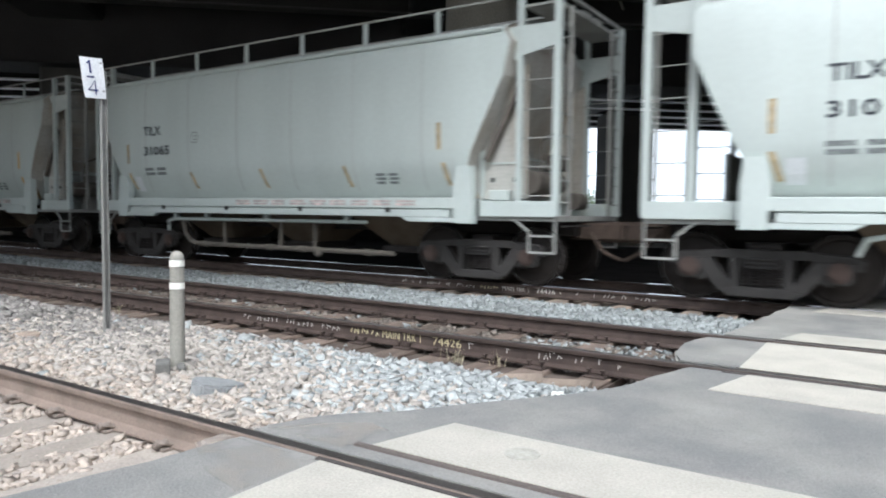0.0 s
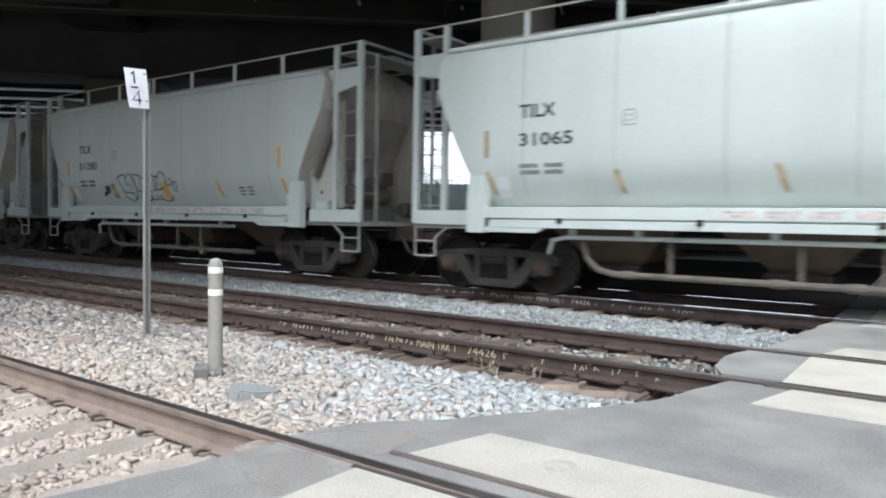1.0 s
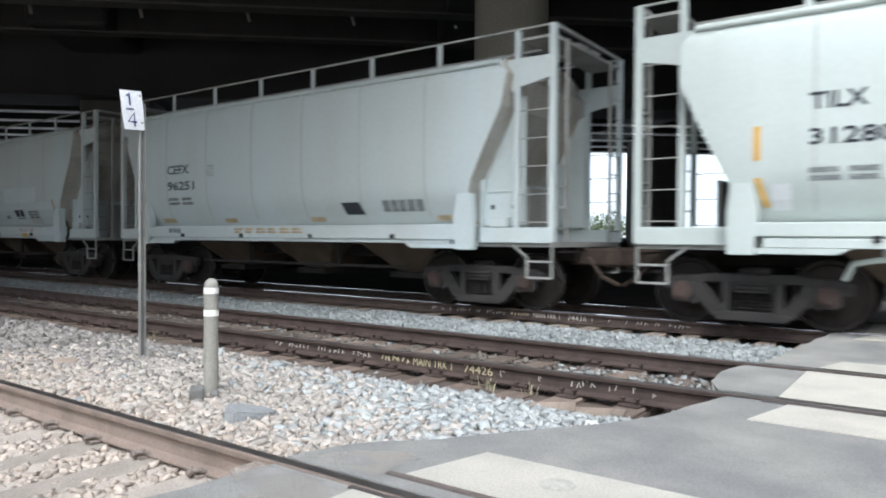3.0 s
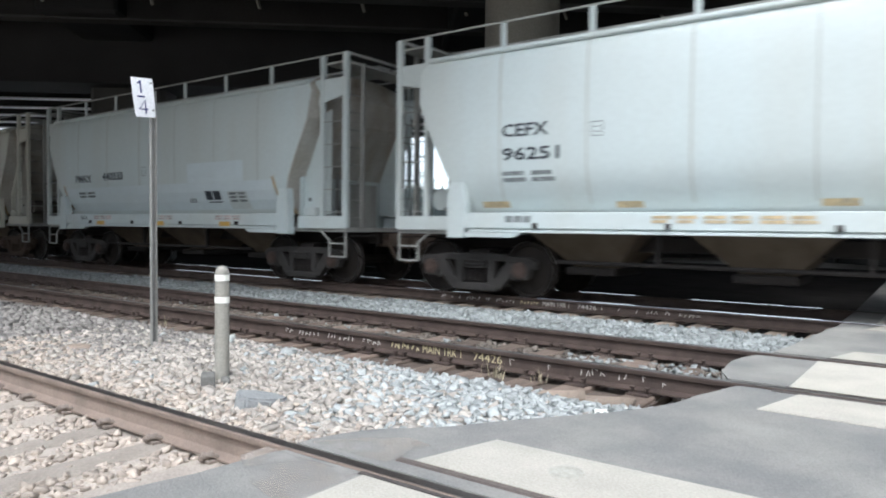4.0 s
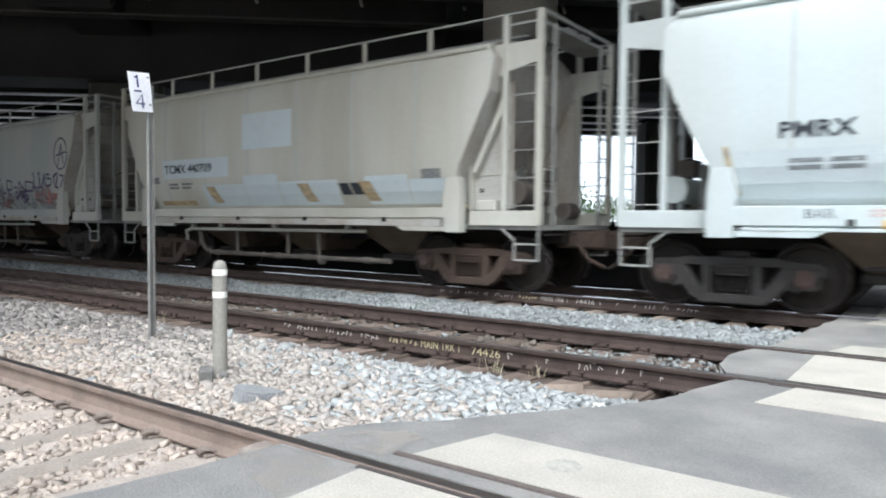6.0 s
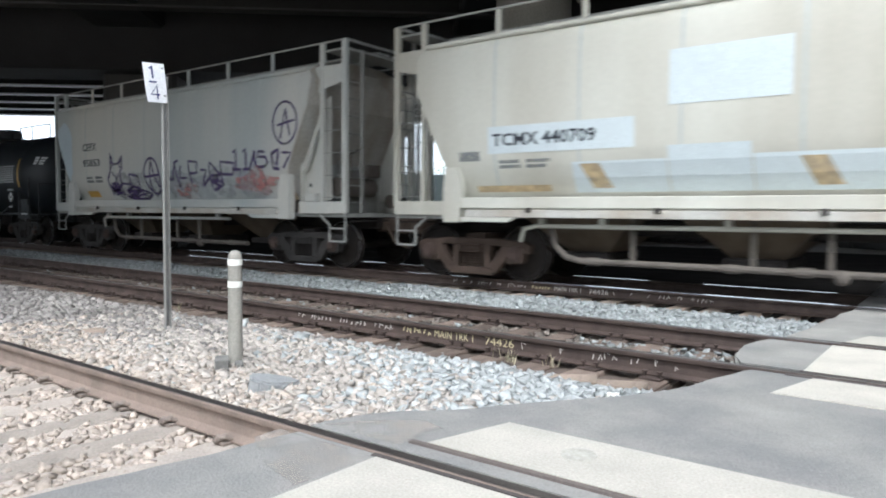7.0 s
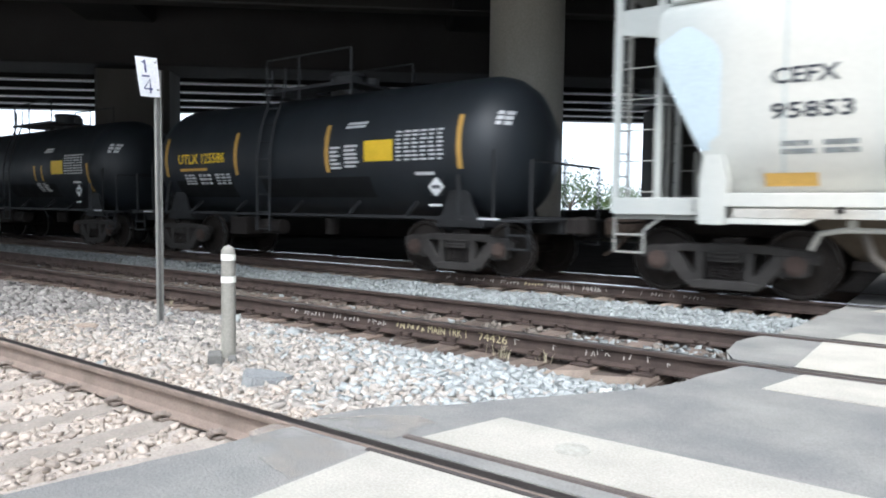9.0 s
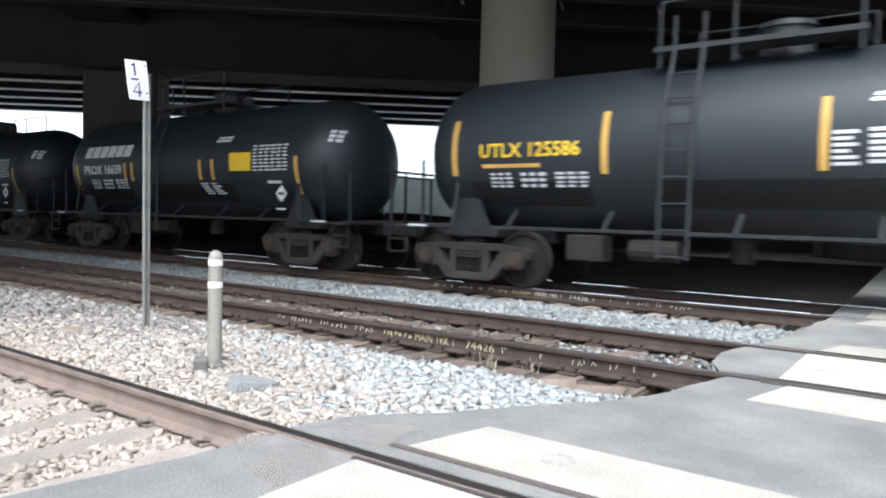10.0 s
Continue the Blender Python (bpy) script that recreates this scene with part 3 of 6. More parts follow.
def ballast(name, region, spacing, size, material, label, z=-0.20, seed=1, pile=None):
    """Loose stones over a region of the plan: region(x, y) says how dense; one mesh."""
    rng = np.random.default_rng(seed)
    ico = np.array([(i, j, k) for i in (-1, 1) for j in (-1, 1) for k in (-1, 1)], float) * 0.8
    fc = np.array([(0, 1, 3), (0, 3, 2), (4, 6, 7), (4, 7, 5), (0, 4, 5), (0, 5, 1), (2, 3, 7), (2, 7, 6), (0, 2, 6), (0, 6, 4), (1, 5, 7), (1, 7, 3)])
    x0, x1, y0, y1, fn = region
    nx, ny = int((x1 - x0) / spacing), int((y1 - y0) / spacing)
    gx, gy = np.meshgrid(np.arange(nx), np.arange(ny))
    px = x0 + (gx.ravel() + rng.uniform(0, 1, nx * ny)) * spacing
    py = y0 + (gy.ravel() + rng.uniform(0, 1, nx * ny)) * spacing
    keep = np.array([fn(a, b) for a, b in zip(px, py)]) > rng.uniform(0, 1, nx * ny)
    px, py = px[keep], py[keep]
    n = len(px)
    s = size * rng.uniform(0.55, 1.35, n)
    sc = np.stack([s * rng.uniform(0.85, 1.3, n), s * rng.uniform(0.75, 1.15, n), s * rng.uniform(0.5, 0.8, n)], 1)
    v = ico[None] * rng.uniform(0.45, 1.25, (n, 8, 1)) + rng.normal(0, 0.16, (n, 8, 3))
    v = v * sc[:, None, :]
    for ax1, ax2, amp in ((0, 1, 3.14), (1, 2, 0.5), (0, 2, 0.5)):
        a = rng.uniform(-amp, amp, n)[:, None]
        c, d = np.cos(a), np.sin(a)
        p, q = v[:, :, ax1].copy(), v[:, :, ax2].copy()
        v[:, :, ax1], v[:, :, ax2] = c * p - d * q, d * p + c * q
    base = np.full(n, z)
    if pile:
        base = base + np.array([pile(a, b) for a, b in zip(px, py)])
    v += np.stack([px, py, base + rng.uniform(-0.012, 0.02, n)], 1)[:, None, :]
    f = (fc[None] + 8 * np.arange(n)[:, None, None]).reshape(-1, 3)
    me = bpy.data.meshes.new(name)
    vv = v.reshape(-1, 3)
    me.vertices.add(len(vv))
    me.vertices.foreach_set("co", vv.astype(np.float32).ravel())
    me.loops.add(f.size)
    me.loops.foreach_set("vertex_index", f.astype(np.int32).ravel())
    me.polygons.add(len(f))
    me.polygons.foreach_set("loop_start", np.arange(0, f.size, 3, dtype=np.int32))
    me.update(calc_edges=True)
    me.materials.append(material)
    ob = new(name, me)
    return tagged(ob, label, "ballast", kind="stuff")


def road_edge(y):
    xs = [(-5, -3.3), (0.6, -3.05), (1.35, -2.92), (2.5, -2.80), (2.98, -2.62), (3.26, -2.33), (3.70, -2.05), (4.20, -1.70), (5.0, -1.42), (5.5, -1.4), (6.2, -1.72), (7.0, -1.5), (7.8, -1.32), (9.4, -1.22), (30, -1.2)]
    return float(np.interp(y, [a for a, b in xs], [b for a, b in xs]))


def grey_share(x, y):
    """The fresh grey stone lies towards the middle track and the road."""
    d = (x + 3.2) / 2.0 + (y - 4.1) / 1.2
    return 1 / (1 + math.exp(-3.0 * d))


def tan_share(x, y):
    return 1 / (1 + math.exp(4.0 * (y - 3.1 + 0.12 * (x + 4))))


def far_share(x, y):
    """Darker stone, farther along the track, stands in for the viaduct's shade."""
    return 1 / (1 + math.exp(2.2 * (x + 6.6 - 0.9 * (y - 4))))


def shelf_a(x, y):
    if x > road_edge(y) + 0.02 or abs(y - 2.4525) < 0.085 or 4.95 < y < 5.66 and x > -1.9:
        return 0
    return 1.0


def strip(fn):
    return lambda x, y: shelf_a(x, y) * fn(x, y)


def heap(x, y):
    return 0.035 * noise.noise(Vector((x * 1.1, y * 1.1, 0))) + 0.02 - 0.24 * max(0, min(y, 5.3) - 4.85) * (y < 6) - 0.16 * max(0.0, y - 9.2)


def build_grit():
    """Pale grit that fills the gaps between the stones and banks up against the road's edge."""
    nx, ny, x0, x1, y0, y1 = 240, 80, -26.0, -1.2, 0.0, 5.0
    co, fc = [], []
    for j in range(ny + 1):
        y = y0 + (y1 - y0) * j / ny
        for i in range(nx + 1):
            x = x1 - (x1 - x0) * (i / nx) ** 1.7
            gap = max(0.0, min(1.0, (road_edge(y) - x) / 0.40))
            ramp = 0.165 * (1 - gap) ** 1.3 * (1 if y < 2.55 else 0.35)
            lift = heap(x, y) - 0.03 * grey_share(x, y) if y > 2.5 else 0.010
            co.append((x, y, -0.208 + lift + ramp + 0.012 * noise.noise(Vector((x * 4, y * 4, 2)))))
    for j in range(ny):
        for i in range(nx):
            a = j * (nx + 1) + i
            fc.append((a, a + nx + 1, a + nx + 2, a + 1))
    me = bpy.data.meshes.new("grit")
    me.from_pydata(co, [], fc)
    me.materials.append(M["sand"])
    me.polygons.foreach_set("use_smooth", [True] * len(fc))
    tagged(new("grit", me), "pale dusty grit between the ballast stones", "ground", kind="structure")
    bm = box(bmesh.new(), -90, -1.9, 5.02, 7.55, -0.29, -0.228)
    ob = part("track_bed", bm, M["trackdirt"], None, "brown oily dirt bed under the middle track")
    tagged(ob, category="ground", kind="structure")


build_grit()
ballast("ballast", (-8.5, -1.3, 2.55, 5.25, strip(lambda x, y: (1 - grey_share(x, y)) * (1 - tan_share(x, y)) * (1 - 0.75 * far_share(x, y)))), 0.036, 0.034, M["stone_warm"], "dusty cream crushed ballast stones beside the track", -0.195, 1, heap)
ballast("ballast", (-8.5, -1.3, 2.55, 5.25, strip(lambda x, y: (1 - grey_share(x, y)) * tan_share(x, y))), 0.034, 0.030, M["stone_tan"], "dusty tan crushed stones beside the near rail", -0.20, 8, heap)
ballast("ballast", (-8.5, -1.3, 2.55, 5.25, strip(grey_share)), 0.042, 0.040, M["stone_grey"], "fresh blue-grey crushed ballast stones beside the track", -0.19, 2, heap)
ballast("ballast", (-8.5, -3.0, 2.9, 5.25, strip(lambda x, y: 0.75 * far_share(x, y) * (1 - tan_share(x, y)))), 0.036, 0.034, M["stone_shade"], "shade-darkened grey-brown ballast stones", -0.195, 9, heap)
ballast("ballast", (-24, -8.5, 2.55, 5.25, shelf_a), 0.062, 0.042, M["stone_shade"], "shade-darkened grey-brown ballast stones farther along", -0.195, 3, heap)
ballast("ballast", (-9, -2.7, 0.95, 2.38, strip(lambda x, y: 0.6 if abs(((x - -3.314) / 0.550) % 1 - 0.5) < 0.31 else 0.04)), 0.034, 0.026, M["stone_tan"], "dusty tan ballast stones between pale ties", -0.205, 4)
ballast("ballast", (-24, -1.2, 7.16, 9.85, shelf_a), 0.055, 0.040, M["stone_mid"], "grey crushed ballast between two tracks", -0.185, 5, heap)
ballast("ballast", (-16, -1.5, 5.62, 6.98, strip(lambda x, y: 0.85 if abs(((x + 1.55) / 0.495) % 1 - 0.5) < 0.27 else 0.05)), 0.055, 0.034, M["stone_dark"], "dark oily stones between wooden ties", -0.225, 6)
ballast("ballast", (-16, -1.5, 5.66, 6.9, strip(lambda x, y: 0.3 if x > -3.2 else 0.02)), 0.06, 0.030, M["stone_mid"], "grey stones spilled between the rails", -0.20, 7)


# ---- small things by the track ----
def build_sign():
    s = tagged(empty("distance_sign", pose(-6.96, 4.22, -0.24, -0.7, -1.2, 6)), "white quarter-mile sign on a thin grey steel post", "sign")
    bm = bmesh.new()
    box(bm, -0.009, 0.0, -0.033, 0.033, 0.0, 2.80)
    box(bm, 0.0, 0.030, -0.033, -0.026, 0.0, 2.80)
    box(bm, 0.0, 0.030, 0.026, 0.033, 0.0, 2.80)
    part("post", bm, M["galv"], s, "galvanised channel post")
    # the sheet hangs askew from the post by its edge
    bm = bmesh.new()
    box(bm, 0.0, 0.003, -0.126, 0.126, -0.197, 0.197)
    bmesh.ops.subdivide_edges(bm, edges=list(bm.edges), cuts=6, use_grid_fill=True)
    for v in bm.verts:
        k = max(0.0, (-v.co.y - v.co.z) / 0.32 - 0.25)
        v.co.x += 0.05 * k * k + 0.006 * math.cos(v.co.z * 9)
    p = part("sign_plate", bm, M["signwhite"], s, "white sign sheet bent at one corner", smooth=True)
    p.matrix_basis = pose(0.034, -0.135, 2.705, 6.0) @ Matrix.Scale(1.04, 4)

    def face(a, b):
        k = max(0.0, (-a - b) / 0.32 - 0.25)
        return (0.0055 + 0.05 * k * k + 0.006 * math.cos(b * 9), a, b)

    stroke("numeral", [[(-0.026, 0.045), (-0.026, 0.168), (-0.058, 0.138)]], 0.021, M["navy"], p, face)
    stroke("numeral", [[(0.012, -0.160), (0.012, -0.024), (-0.066, -0.118), (0.040, -0.118)]], 0.020, M["navy"], p, face)
    stroke("fraction_bar", [[(-0.075, 0.008), (0.012, 0.008)]], 0.017, M["navy"], p, face)
    for y, z in ((0.098, 0.150), (0.098, -0.125)):
        bm = bmesh.new()
        rod(bm, (0.002, y, z), (0.014, y, z), 0.009, 8)
        part("bolt", bm, M["galv"], p)


def build_bollard():
    b = tagged(empty("bollard", pose(-4.96, 3.63, -0.22)), "grey cylindrical bollard with two white reflective bands", "bollard")
    bm = bmesh.new()
    bmesh.ops.create_cone(bm, cap_ends=True, segments=28, radius1=0.061, radius2=0.057, depth=0.96, matrix=Matrix.Translation((0, 0, 0.48)))
    part("tube", bm, M["post"], b, smooth=True)
    bm = bmesh.new()
    bmesh.ops.create_uvsphere(bm, u_segments=28, v_segments=12, radius=0.057, matrix=Matrix.Translation((0, 0, 0.955)) @ Matrix.Diagonal((1, 1, 1.1, 1)))
    bmesh.ops.delete(bm, geom=[v for v in bm.verts if v.co.z < 0.95], context="VERTS")
    part("cap", bm, M["post"], b, "rounded paler cap", smooth=True)
    for z in (0.885, 0.700):
        bm = bmesh.new()
        bmesh.ops.create_cone(bm, cap_ends=False, segments=28, radius1=0.0612, radius2=0.0608, depth=0.052, matrix=Matrix.Translation((0, 0, z + 0.032)))
        part("reflective_band", bm, M["band"], b, "white reflective band", smooth=True)
    bm = bmesh.new()
    box(bm, -0.155, -0.045, -0.17, 0.02, 0.0, 0.165, 0.010)
    ob = part("base", bm, M["block"], b, "dark grey mounting block at its foot")
    ob.matrix_basis = pose(0.075, -0.065, -0.015, 0, 0, 54)
    bm = bmesh.new()
    box(bm, -0.165, 0.05, -0.19, 0.05, -0.02, 0.055, 0.008)
    box(bm, 0.0, 0.07, -0.13, 0.02, 0.056, 0.12, 0.012)
    ob = part("foot_plate", bm, M["block"], b, "dark notched foot plate")
    ob.matrix_basis = pose(0.075, -0.065, -0.015, 0, 0, 54)


def build_rocks():
    bm = bmesh.new()
    lo = [(-0.30, -0.10), (-0.18, -0.17), (0.05, -0.15), (0.30, -0.05), (0.36, 0.04), (0.22, 0.13), (-0.05, 0.15), (-0.27, 0.09)]
    lo = [(x * 0.62, y * 0.75) for x, y in lo]
    v0 = [bm.verts.new((x, y, -0.06)) for x, y in lo]
    v1 = [bm.verts.new((x * 0.93 + 0.015, y * 0.90 + 0.02, 0.135 - 0.16 * (x + 0.2) + 0.02 * y)) for x, y in lo]
    bm.faces.new(v0[::-1])
    bm.faces.new(v1)
    for i in range(8):
        bm.faces.new((v0[i], v0[(i + 1) % 8], v1[(i + 1) % 8], v1[i]))
    bmesh.ops.bevel(bm, geom=list(bm.edges), offset=0.014, segments=2, affect="EDGES")
    ob = part("rock", bm, M["rock"], None, "flat wedge-shaped grey slab of rock on the ballast")
    ob.matrix_basis = pose(-4.09, 3.30, -0.205, 6, 2, 58) @ Matrix.Scale(1.02, 4)
    tagged(ob, category="stone")
    for (x, y, z, sx, sy, sz, rz, m, lab) in ((-7.35, 3.62, -0.17, 0.16, 0.10, 0.06, 10, "tie", "dark brown stone on the pale ballast"),
                                              (-1.98, 4.62, -0.17, 0.075, 0.06, 0.05, 0, "band", "single white stone by the rail")):
        bm = bmesh.new()
        bmesh.ops.create_icosphere(bm, subdivisions=3, radius=1)
        for v in bm.verts:
            k = 1 + 0.22 * noise.noise(v.co * 1.3 + Vector((x, y, 0))) + 0.05 * noise.noise(v.co * 5)
            v.co = Vector((v.co.x * sx * k, v.co.y * sy * k, min(v.co.z, 0.55) * sz * k * 1.3))
        ob = part("rock", bm, M[m], None, lab, smooth=True)
        ob.matrix_basis = pose(x, y, z, 0, 0, rz)
        tagged(ob, category="stone")
    planks = ((-2.55, 4.95, 0.5, 0.24, 25), (-2.15, 5.05, 0.42, 0.2, 12))
    for x, y, a, b, rz in planks:
        bm = bmesh.new()
        box(bm, -a / 2, a / 2, -b / 2, b / 2, -0.03, 0.02, 0.008)
        ob = part("board", bm, M["tie"], None, "short weathered board end lying by the rail")
        ob.matrix_basis = pose(x, y, -0.185, 2, -3, rz)
        tagged(ob, category="board")


def build_weeds():
    rnd = random.Random(3)
    for x, y, n in ((-3.28, 5.30, 26), (-2.9, 5.38, 14), (-8.4, 5.25, 10)):
        bm = bmesh.new()
        for _ in range(n):
            a, h = rnd.uniform(0, 6.28), rnd.uniform(0.06, 0.15)
            b = Vector((rnd.gauss(0, 0.05), rnd.gauss(0, 0.03), 0))
            d = Vector((math.cos(a), math.sin(a), 0))
            w = Vector((-d.y, d.x, 0)) * 0.003
            t1, t2 = b + d * h * 0.3 + Vector((0, 0, h * 0.7)), b + d * h * 0.8 + Vector((0, 0, h))
            p = [bm.verts.new(q) for q in (b - w, b + w, t1 + w, t1 - w, t2)]
            bm.faces.new(p[:4])
            bm.faces.new((p[3], p[2], p[4]))
        ob = part("weed", bm, M["grass"], None, "small tuft of dry straw-coloured weed by the rail")
        ob.matrix_basis = pose(x, y, -0.20)
        tagged(ob, category="weed")


build_weeds()
build_sign()
build_bollard()
build_rocks()


def mark_rails():
    """Paint and chalk marks on the rails' webs."""
    for y, xs, zz in ((5.5475 - 0.013, -6.34, -0.075), (10.1175 - 0.013, -7.45, -0.075)):
        face = lambda a, b, y=y: (a, y - 0.002, b)
        ob = words("MAIN TRK 1", 0.082, 0.47, M["rail_paint" if y < 8 else "chalk"], None, xs + 2.03, -0.124, face, "rail_marking", "yellow stencilled track name on a rail web")
        tagged(ob, category="marking")
        ob = words("74426", 0.082, 0.32, M["rail_paint" if y < 8 else "chalk"], None, xs + 2.64, -0.126, face, "rail_marking", "yellow stencilled number on a rail web")
        tagged(ob, category="marking")
        rnd = random.Random(int(y * 10))
        for a, b, m, w in ((xs, xs + 1.5, "chalk", 0.012), (xs + 1.62, xs + 1.95, "rail_paint", 0.016), (xs + 3.75, xs + 4.5, "chalk", 0.009), (xs + 3.05, xs + 3.6, "chalk", 0.010)):
            lines, x = [], a
            while x < b:
                h = rnd.uniform(0.03, 0.06)
                z = -0.12 + rnd.uniform(0, 0.02)
                lines.append([(x, z), (x + rnd.uniform(-0.01, 0.03), z + h), (x + rnd.uniform(0.0, 0.05), z + h * rnd.uniform(0, 1))])
                x += rnd.choice((0.05, 0.06, 0.07, 0.16))
            ob = stroke("rail_marking", lines if b < xs + 3 or m == "chalk" and w < 0.01 else lines[::3], w, M[m], None, face, "faded chalk notes on a rail web")
            tagged(ob, category="marking")


mark_rails()


# ---- viaduct ----
G, N = Vector((0.755, 0.656, 0)), Vector((-0.656, 0.755, 0))
BR = Matrix(((G.x, N.x, 0, 0), (G.y, N.y, 0, 0), (0, 0, 1, 0), (0, 0, 0, 1)))


def build_viaduct():
    v = tagged(empty("viaduct", BR), "wide dark concrete and steel highway viaduct over the tracks", "bridge", kind="structure")
    near, far = 6.8, 51.5
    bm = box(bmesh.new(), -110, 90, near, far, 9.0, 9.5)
    part("deck", bm, M["soffit"], v, "road deck underside, coloured near black as in shade")
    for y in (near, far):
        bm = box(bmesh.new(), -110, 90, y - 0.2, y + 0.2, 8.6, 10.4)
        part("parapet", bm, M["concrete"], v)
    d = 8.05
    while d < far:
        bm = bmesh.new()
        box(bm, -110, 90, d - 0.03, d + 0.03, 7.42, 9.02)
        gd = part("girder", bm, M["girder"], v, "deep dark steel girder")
        # Flange colour steps from dark to white with distance, imitating bounce light.
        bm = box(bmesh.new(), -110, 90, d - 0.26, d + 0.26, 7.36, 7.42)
        part("flange", bm, M["flange"] if d > 27 else M["pier"] if d > 16 else M["girder"], gd, "lower flange paled as lit from below" if d > 27 else "lower flange darkened as in shade")
        d += 2.93
    for k in range(10):
        x = -18.5 + k * 2.97
        bm = bar(bmesh.new(), (x, 20.6, 7.30), (x - 0.16, 20.75, 7.85), 0.07, 0.07)
        part("drain_pipe", bm, M["concrete"], v, "short pale drain pipe")
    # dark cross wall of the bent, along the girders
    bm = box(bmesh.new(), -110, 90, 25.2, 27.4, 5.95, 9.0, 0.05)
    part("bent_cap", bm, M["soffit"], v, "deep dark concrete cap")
    return v


def build_pier(x, y, r, wide, label):
    p = tagged(empty("pier", pose(x, y, -0.3)), label, "bridge pier", kind="structure")
    bm = bmesh.new()
    if wide:
        box(bm, -wide / 2, wide / 2, -0.8, 0.8, 0, 6.6, 0.15)
        p.matrix_basis = pose(x, y, -0.3, 0, 0, 41)
    else:
        bmesh.ops.create_cone(bm, cap_ends=True, segments=48, radius1=r, radius2=r, depth=8.2, matrix=Matrix.Translation((0, 0, 4.1)))
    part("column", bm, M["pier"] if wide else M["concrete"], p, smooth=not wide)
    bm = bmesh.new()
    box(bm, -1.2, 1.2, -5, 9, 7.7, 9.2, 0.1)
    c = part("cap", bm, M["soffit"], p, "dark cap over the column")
    if not wide:
        c.matrix_basis = pose(0, 0, 0, 0, 0, 41)


build_viaduct()
build_pier(-8.35, 14.35, 0.86, 0, "round stained concrete column under the viaduct")
build_pier(-24.6, 14.2, 0, 2.6, "broad concrete pier under the viaduct")
build_pier(-12.3, 35.9, 0, 2.5, "far concrete pier dark against the bright distance")


# ---- distance ----
def tree(x, y, h, w, seed):
    t = tagged(empty("tree", pose(x, y, -0.28)), "leafy green tree in bright daylight past the viaduct", "tree")
    rnd = random.Random(seed)
    bm = bmesh.new()
    rod(bm, (0, 0, 0), (0.1, 0, h * 0.45), 0.16, 8, 0.10)
    tips = []
    for i in range(9):
        a = i * 2.4
        b = (math.cos(a) * w * 0.35, math.sin(a) * w * 0.35, h * rnd.uniform(0.5, 0.85))
        rod(bm, (0.1, 0, h * rnd.uniform(0.25, 0.45)), b, 0.06, 6, 0.02)
        tips.append(Vector(b))
    part("trunk", bm, M["bark"], t)
    bm = bmesh.new()
    for i in range(1500):
        c = rnd.choice(tips) + Vector((rnd.gauss(0, w * 0.17), rnd.gauss(0, w * 0.17), rnd.gauss(0, h * 0.15)))
        if c.z < 0.3:
            continue
        s = rnd.uniform(0.07, 0.17)
        q = Euler((rnd.uniform(0, 6), rnd.uniform(0, 6), rnd.uniform(0, 6))).to_matrix()
        vs = [bm.verts.new(c + q @ Vector(p) * s) for p in ((-1, 0, 0), (0, -0.5, 0.1), (1, 0, 0), (0, 0.5, 0.1))]
        bm.faces.new(vs)
    part("crown", bm, M["leaf"], t)


def bearing(px_heading, dist):
    a = radians(px_heading)
    return -math.sin(a) * dist, math.cos(a) * dist


for hd, ds, h, w, sd in ((26.5, 62, 4.8, 4.4, 3), (24.2, 66, 3.6, 4.0, 4), (28.6, 75, 4.6, 4.0, 5), (21.5, 70, 4.0, 4.4, 6), (39, 92, 8.2, 7, 7), (43, 97, 7.4, 6, 8), (36.3, 90, 8.8, 6, 9)):
    x, y = bearing(hd, ds)
    tree(x, y, h, w, sd)


def build_bank():
    bm = bmesh.new()
    extrude(bm, [(35.6, -0.3), (36.2, 1.12), (36.7, 1.2), (37.2, 1.08), (37.8, -0.3)], -120, 110)
    for _ in range(2):
        bmesh.ops.subdivide_edges(bm, edges=[e for e in bm.edges if e.calc_length() > 6], cuts=10)
    for v in bm.verts:
        if v.co.z > 0:
            v.co.z += 0.18 * noise.noise(v.co * 0.35)
    # Bank added to hide the pale yard; its near black stands for shade.
    ob = part("embankment", bm, M["blackish"], None, "low earth bank along the far side, dark as in shade")
    ob.matrix_basis = BR
    tagged(ob, category="bank", kind="structure")


build_bank()


def build_wall():
    x, y = bearing(38.2, 58)
    w = tagged(empty("yard_wall", pose(x, y, -0.28, 0, 0, 40)), "low grey-green wall at the edge of a bright yard", "wall", kind="structure")
    bm = box(bmesh.new(), -3.2, 6.5, -0.15, 0.15, 0, 4.5, 0.03)
    part("panel", bm, M["wallpale"], w)
    for i in range(5):
        bm = box(bmesh.new(), -3.2 + i * 2.4, -3.0 + i * 2.4, -0.22, -0.152, 0, 4.6)
        part("pilaster", bm, M["wallpale"], w)


build_wall()


def build_abutment():
    """Dark wall that carries the viaduct's far side and closes the view beside the road."""
    x, y = bearing(7.9, 37)
    a = tagged(empty("abutment", pose(x, y, -0.3, 0, 0, -49)), "stained concrete abutment wall, coloured as in shade, under the viaduct", "wall", kind="structure")
    # Pier colour here too, so the wall is dark without any shadow on it.
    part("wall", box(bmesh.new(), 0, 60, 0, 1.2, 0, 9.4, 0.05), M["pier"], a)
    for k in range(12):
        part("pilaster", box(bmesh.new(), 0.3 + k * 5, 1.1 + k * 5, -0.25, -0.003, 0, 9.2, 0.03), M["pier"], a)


build_abutment()


# ---- freight train ----
RAIL_Y = 10.87
CARS = []          # (thing, place along the train at 0 s, wheelsets)


def run(t):
    """How far the train has come at t seconds."""
    return 8.5 * t + 0.01 * t * t


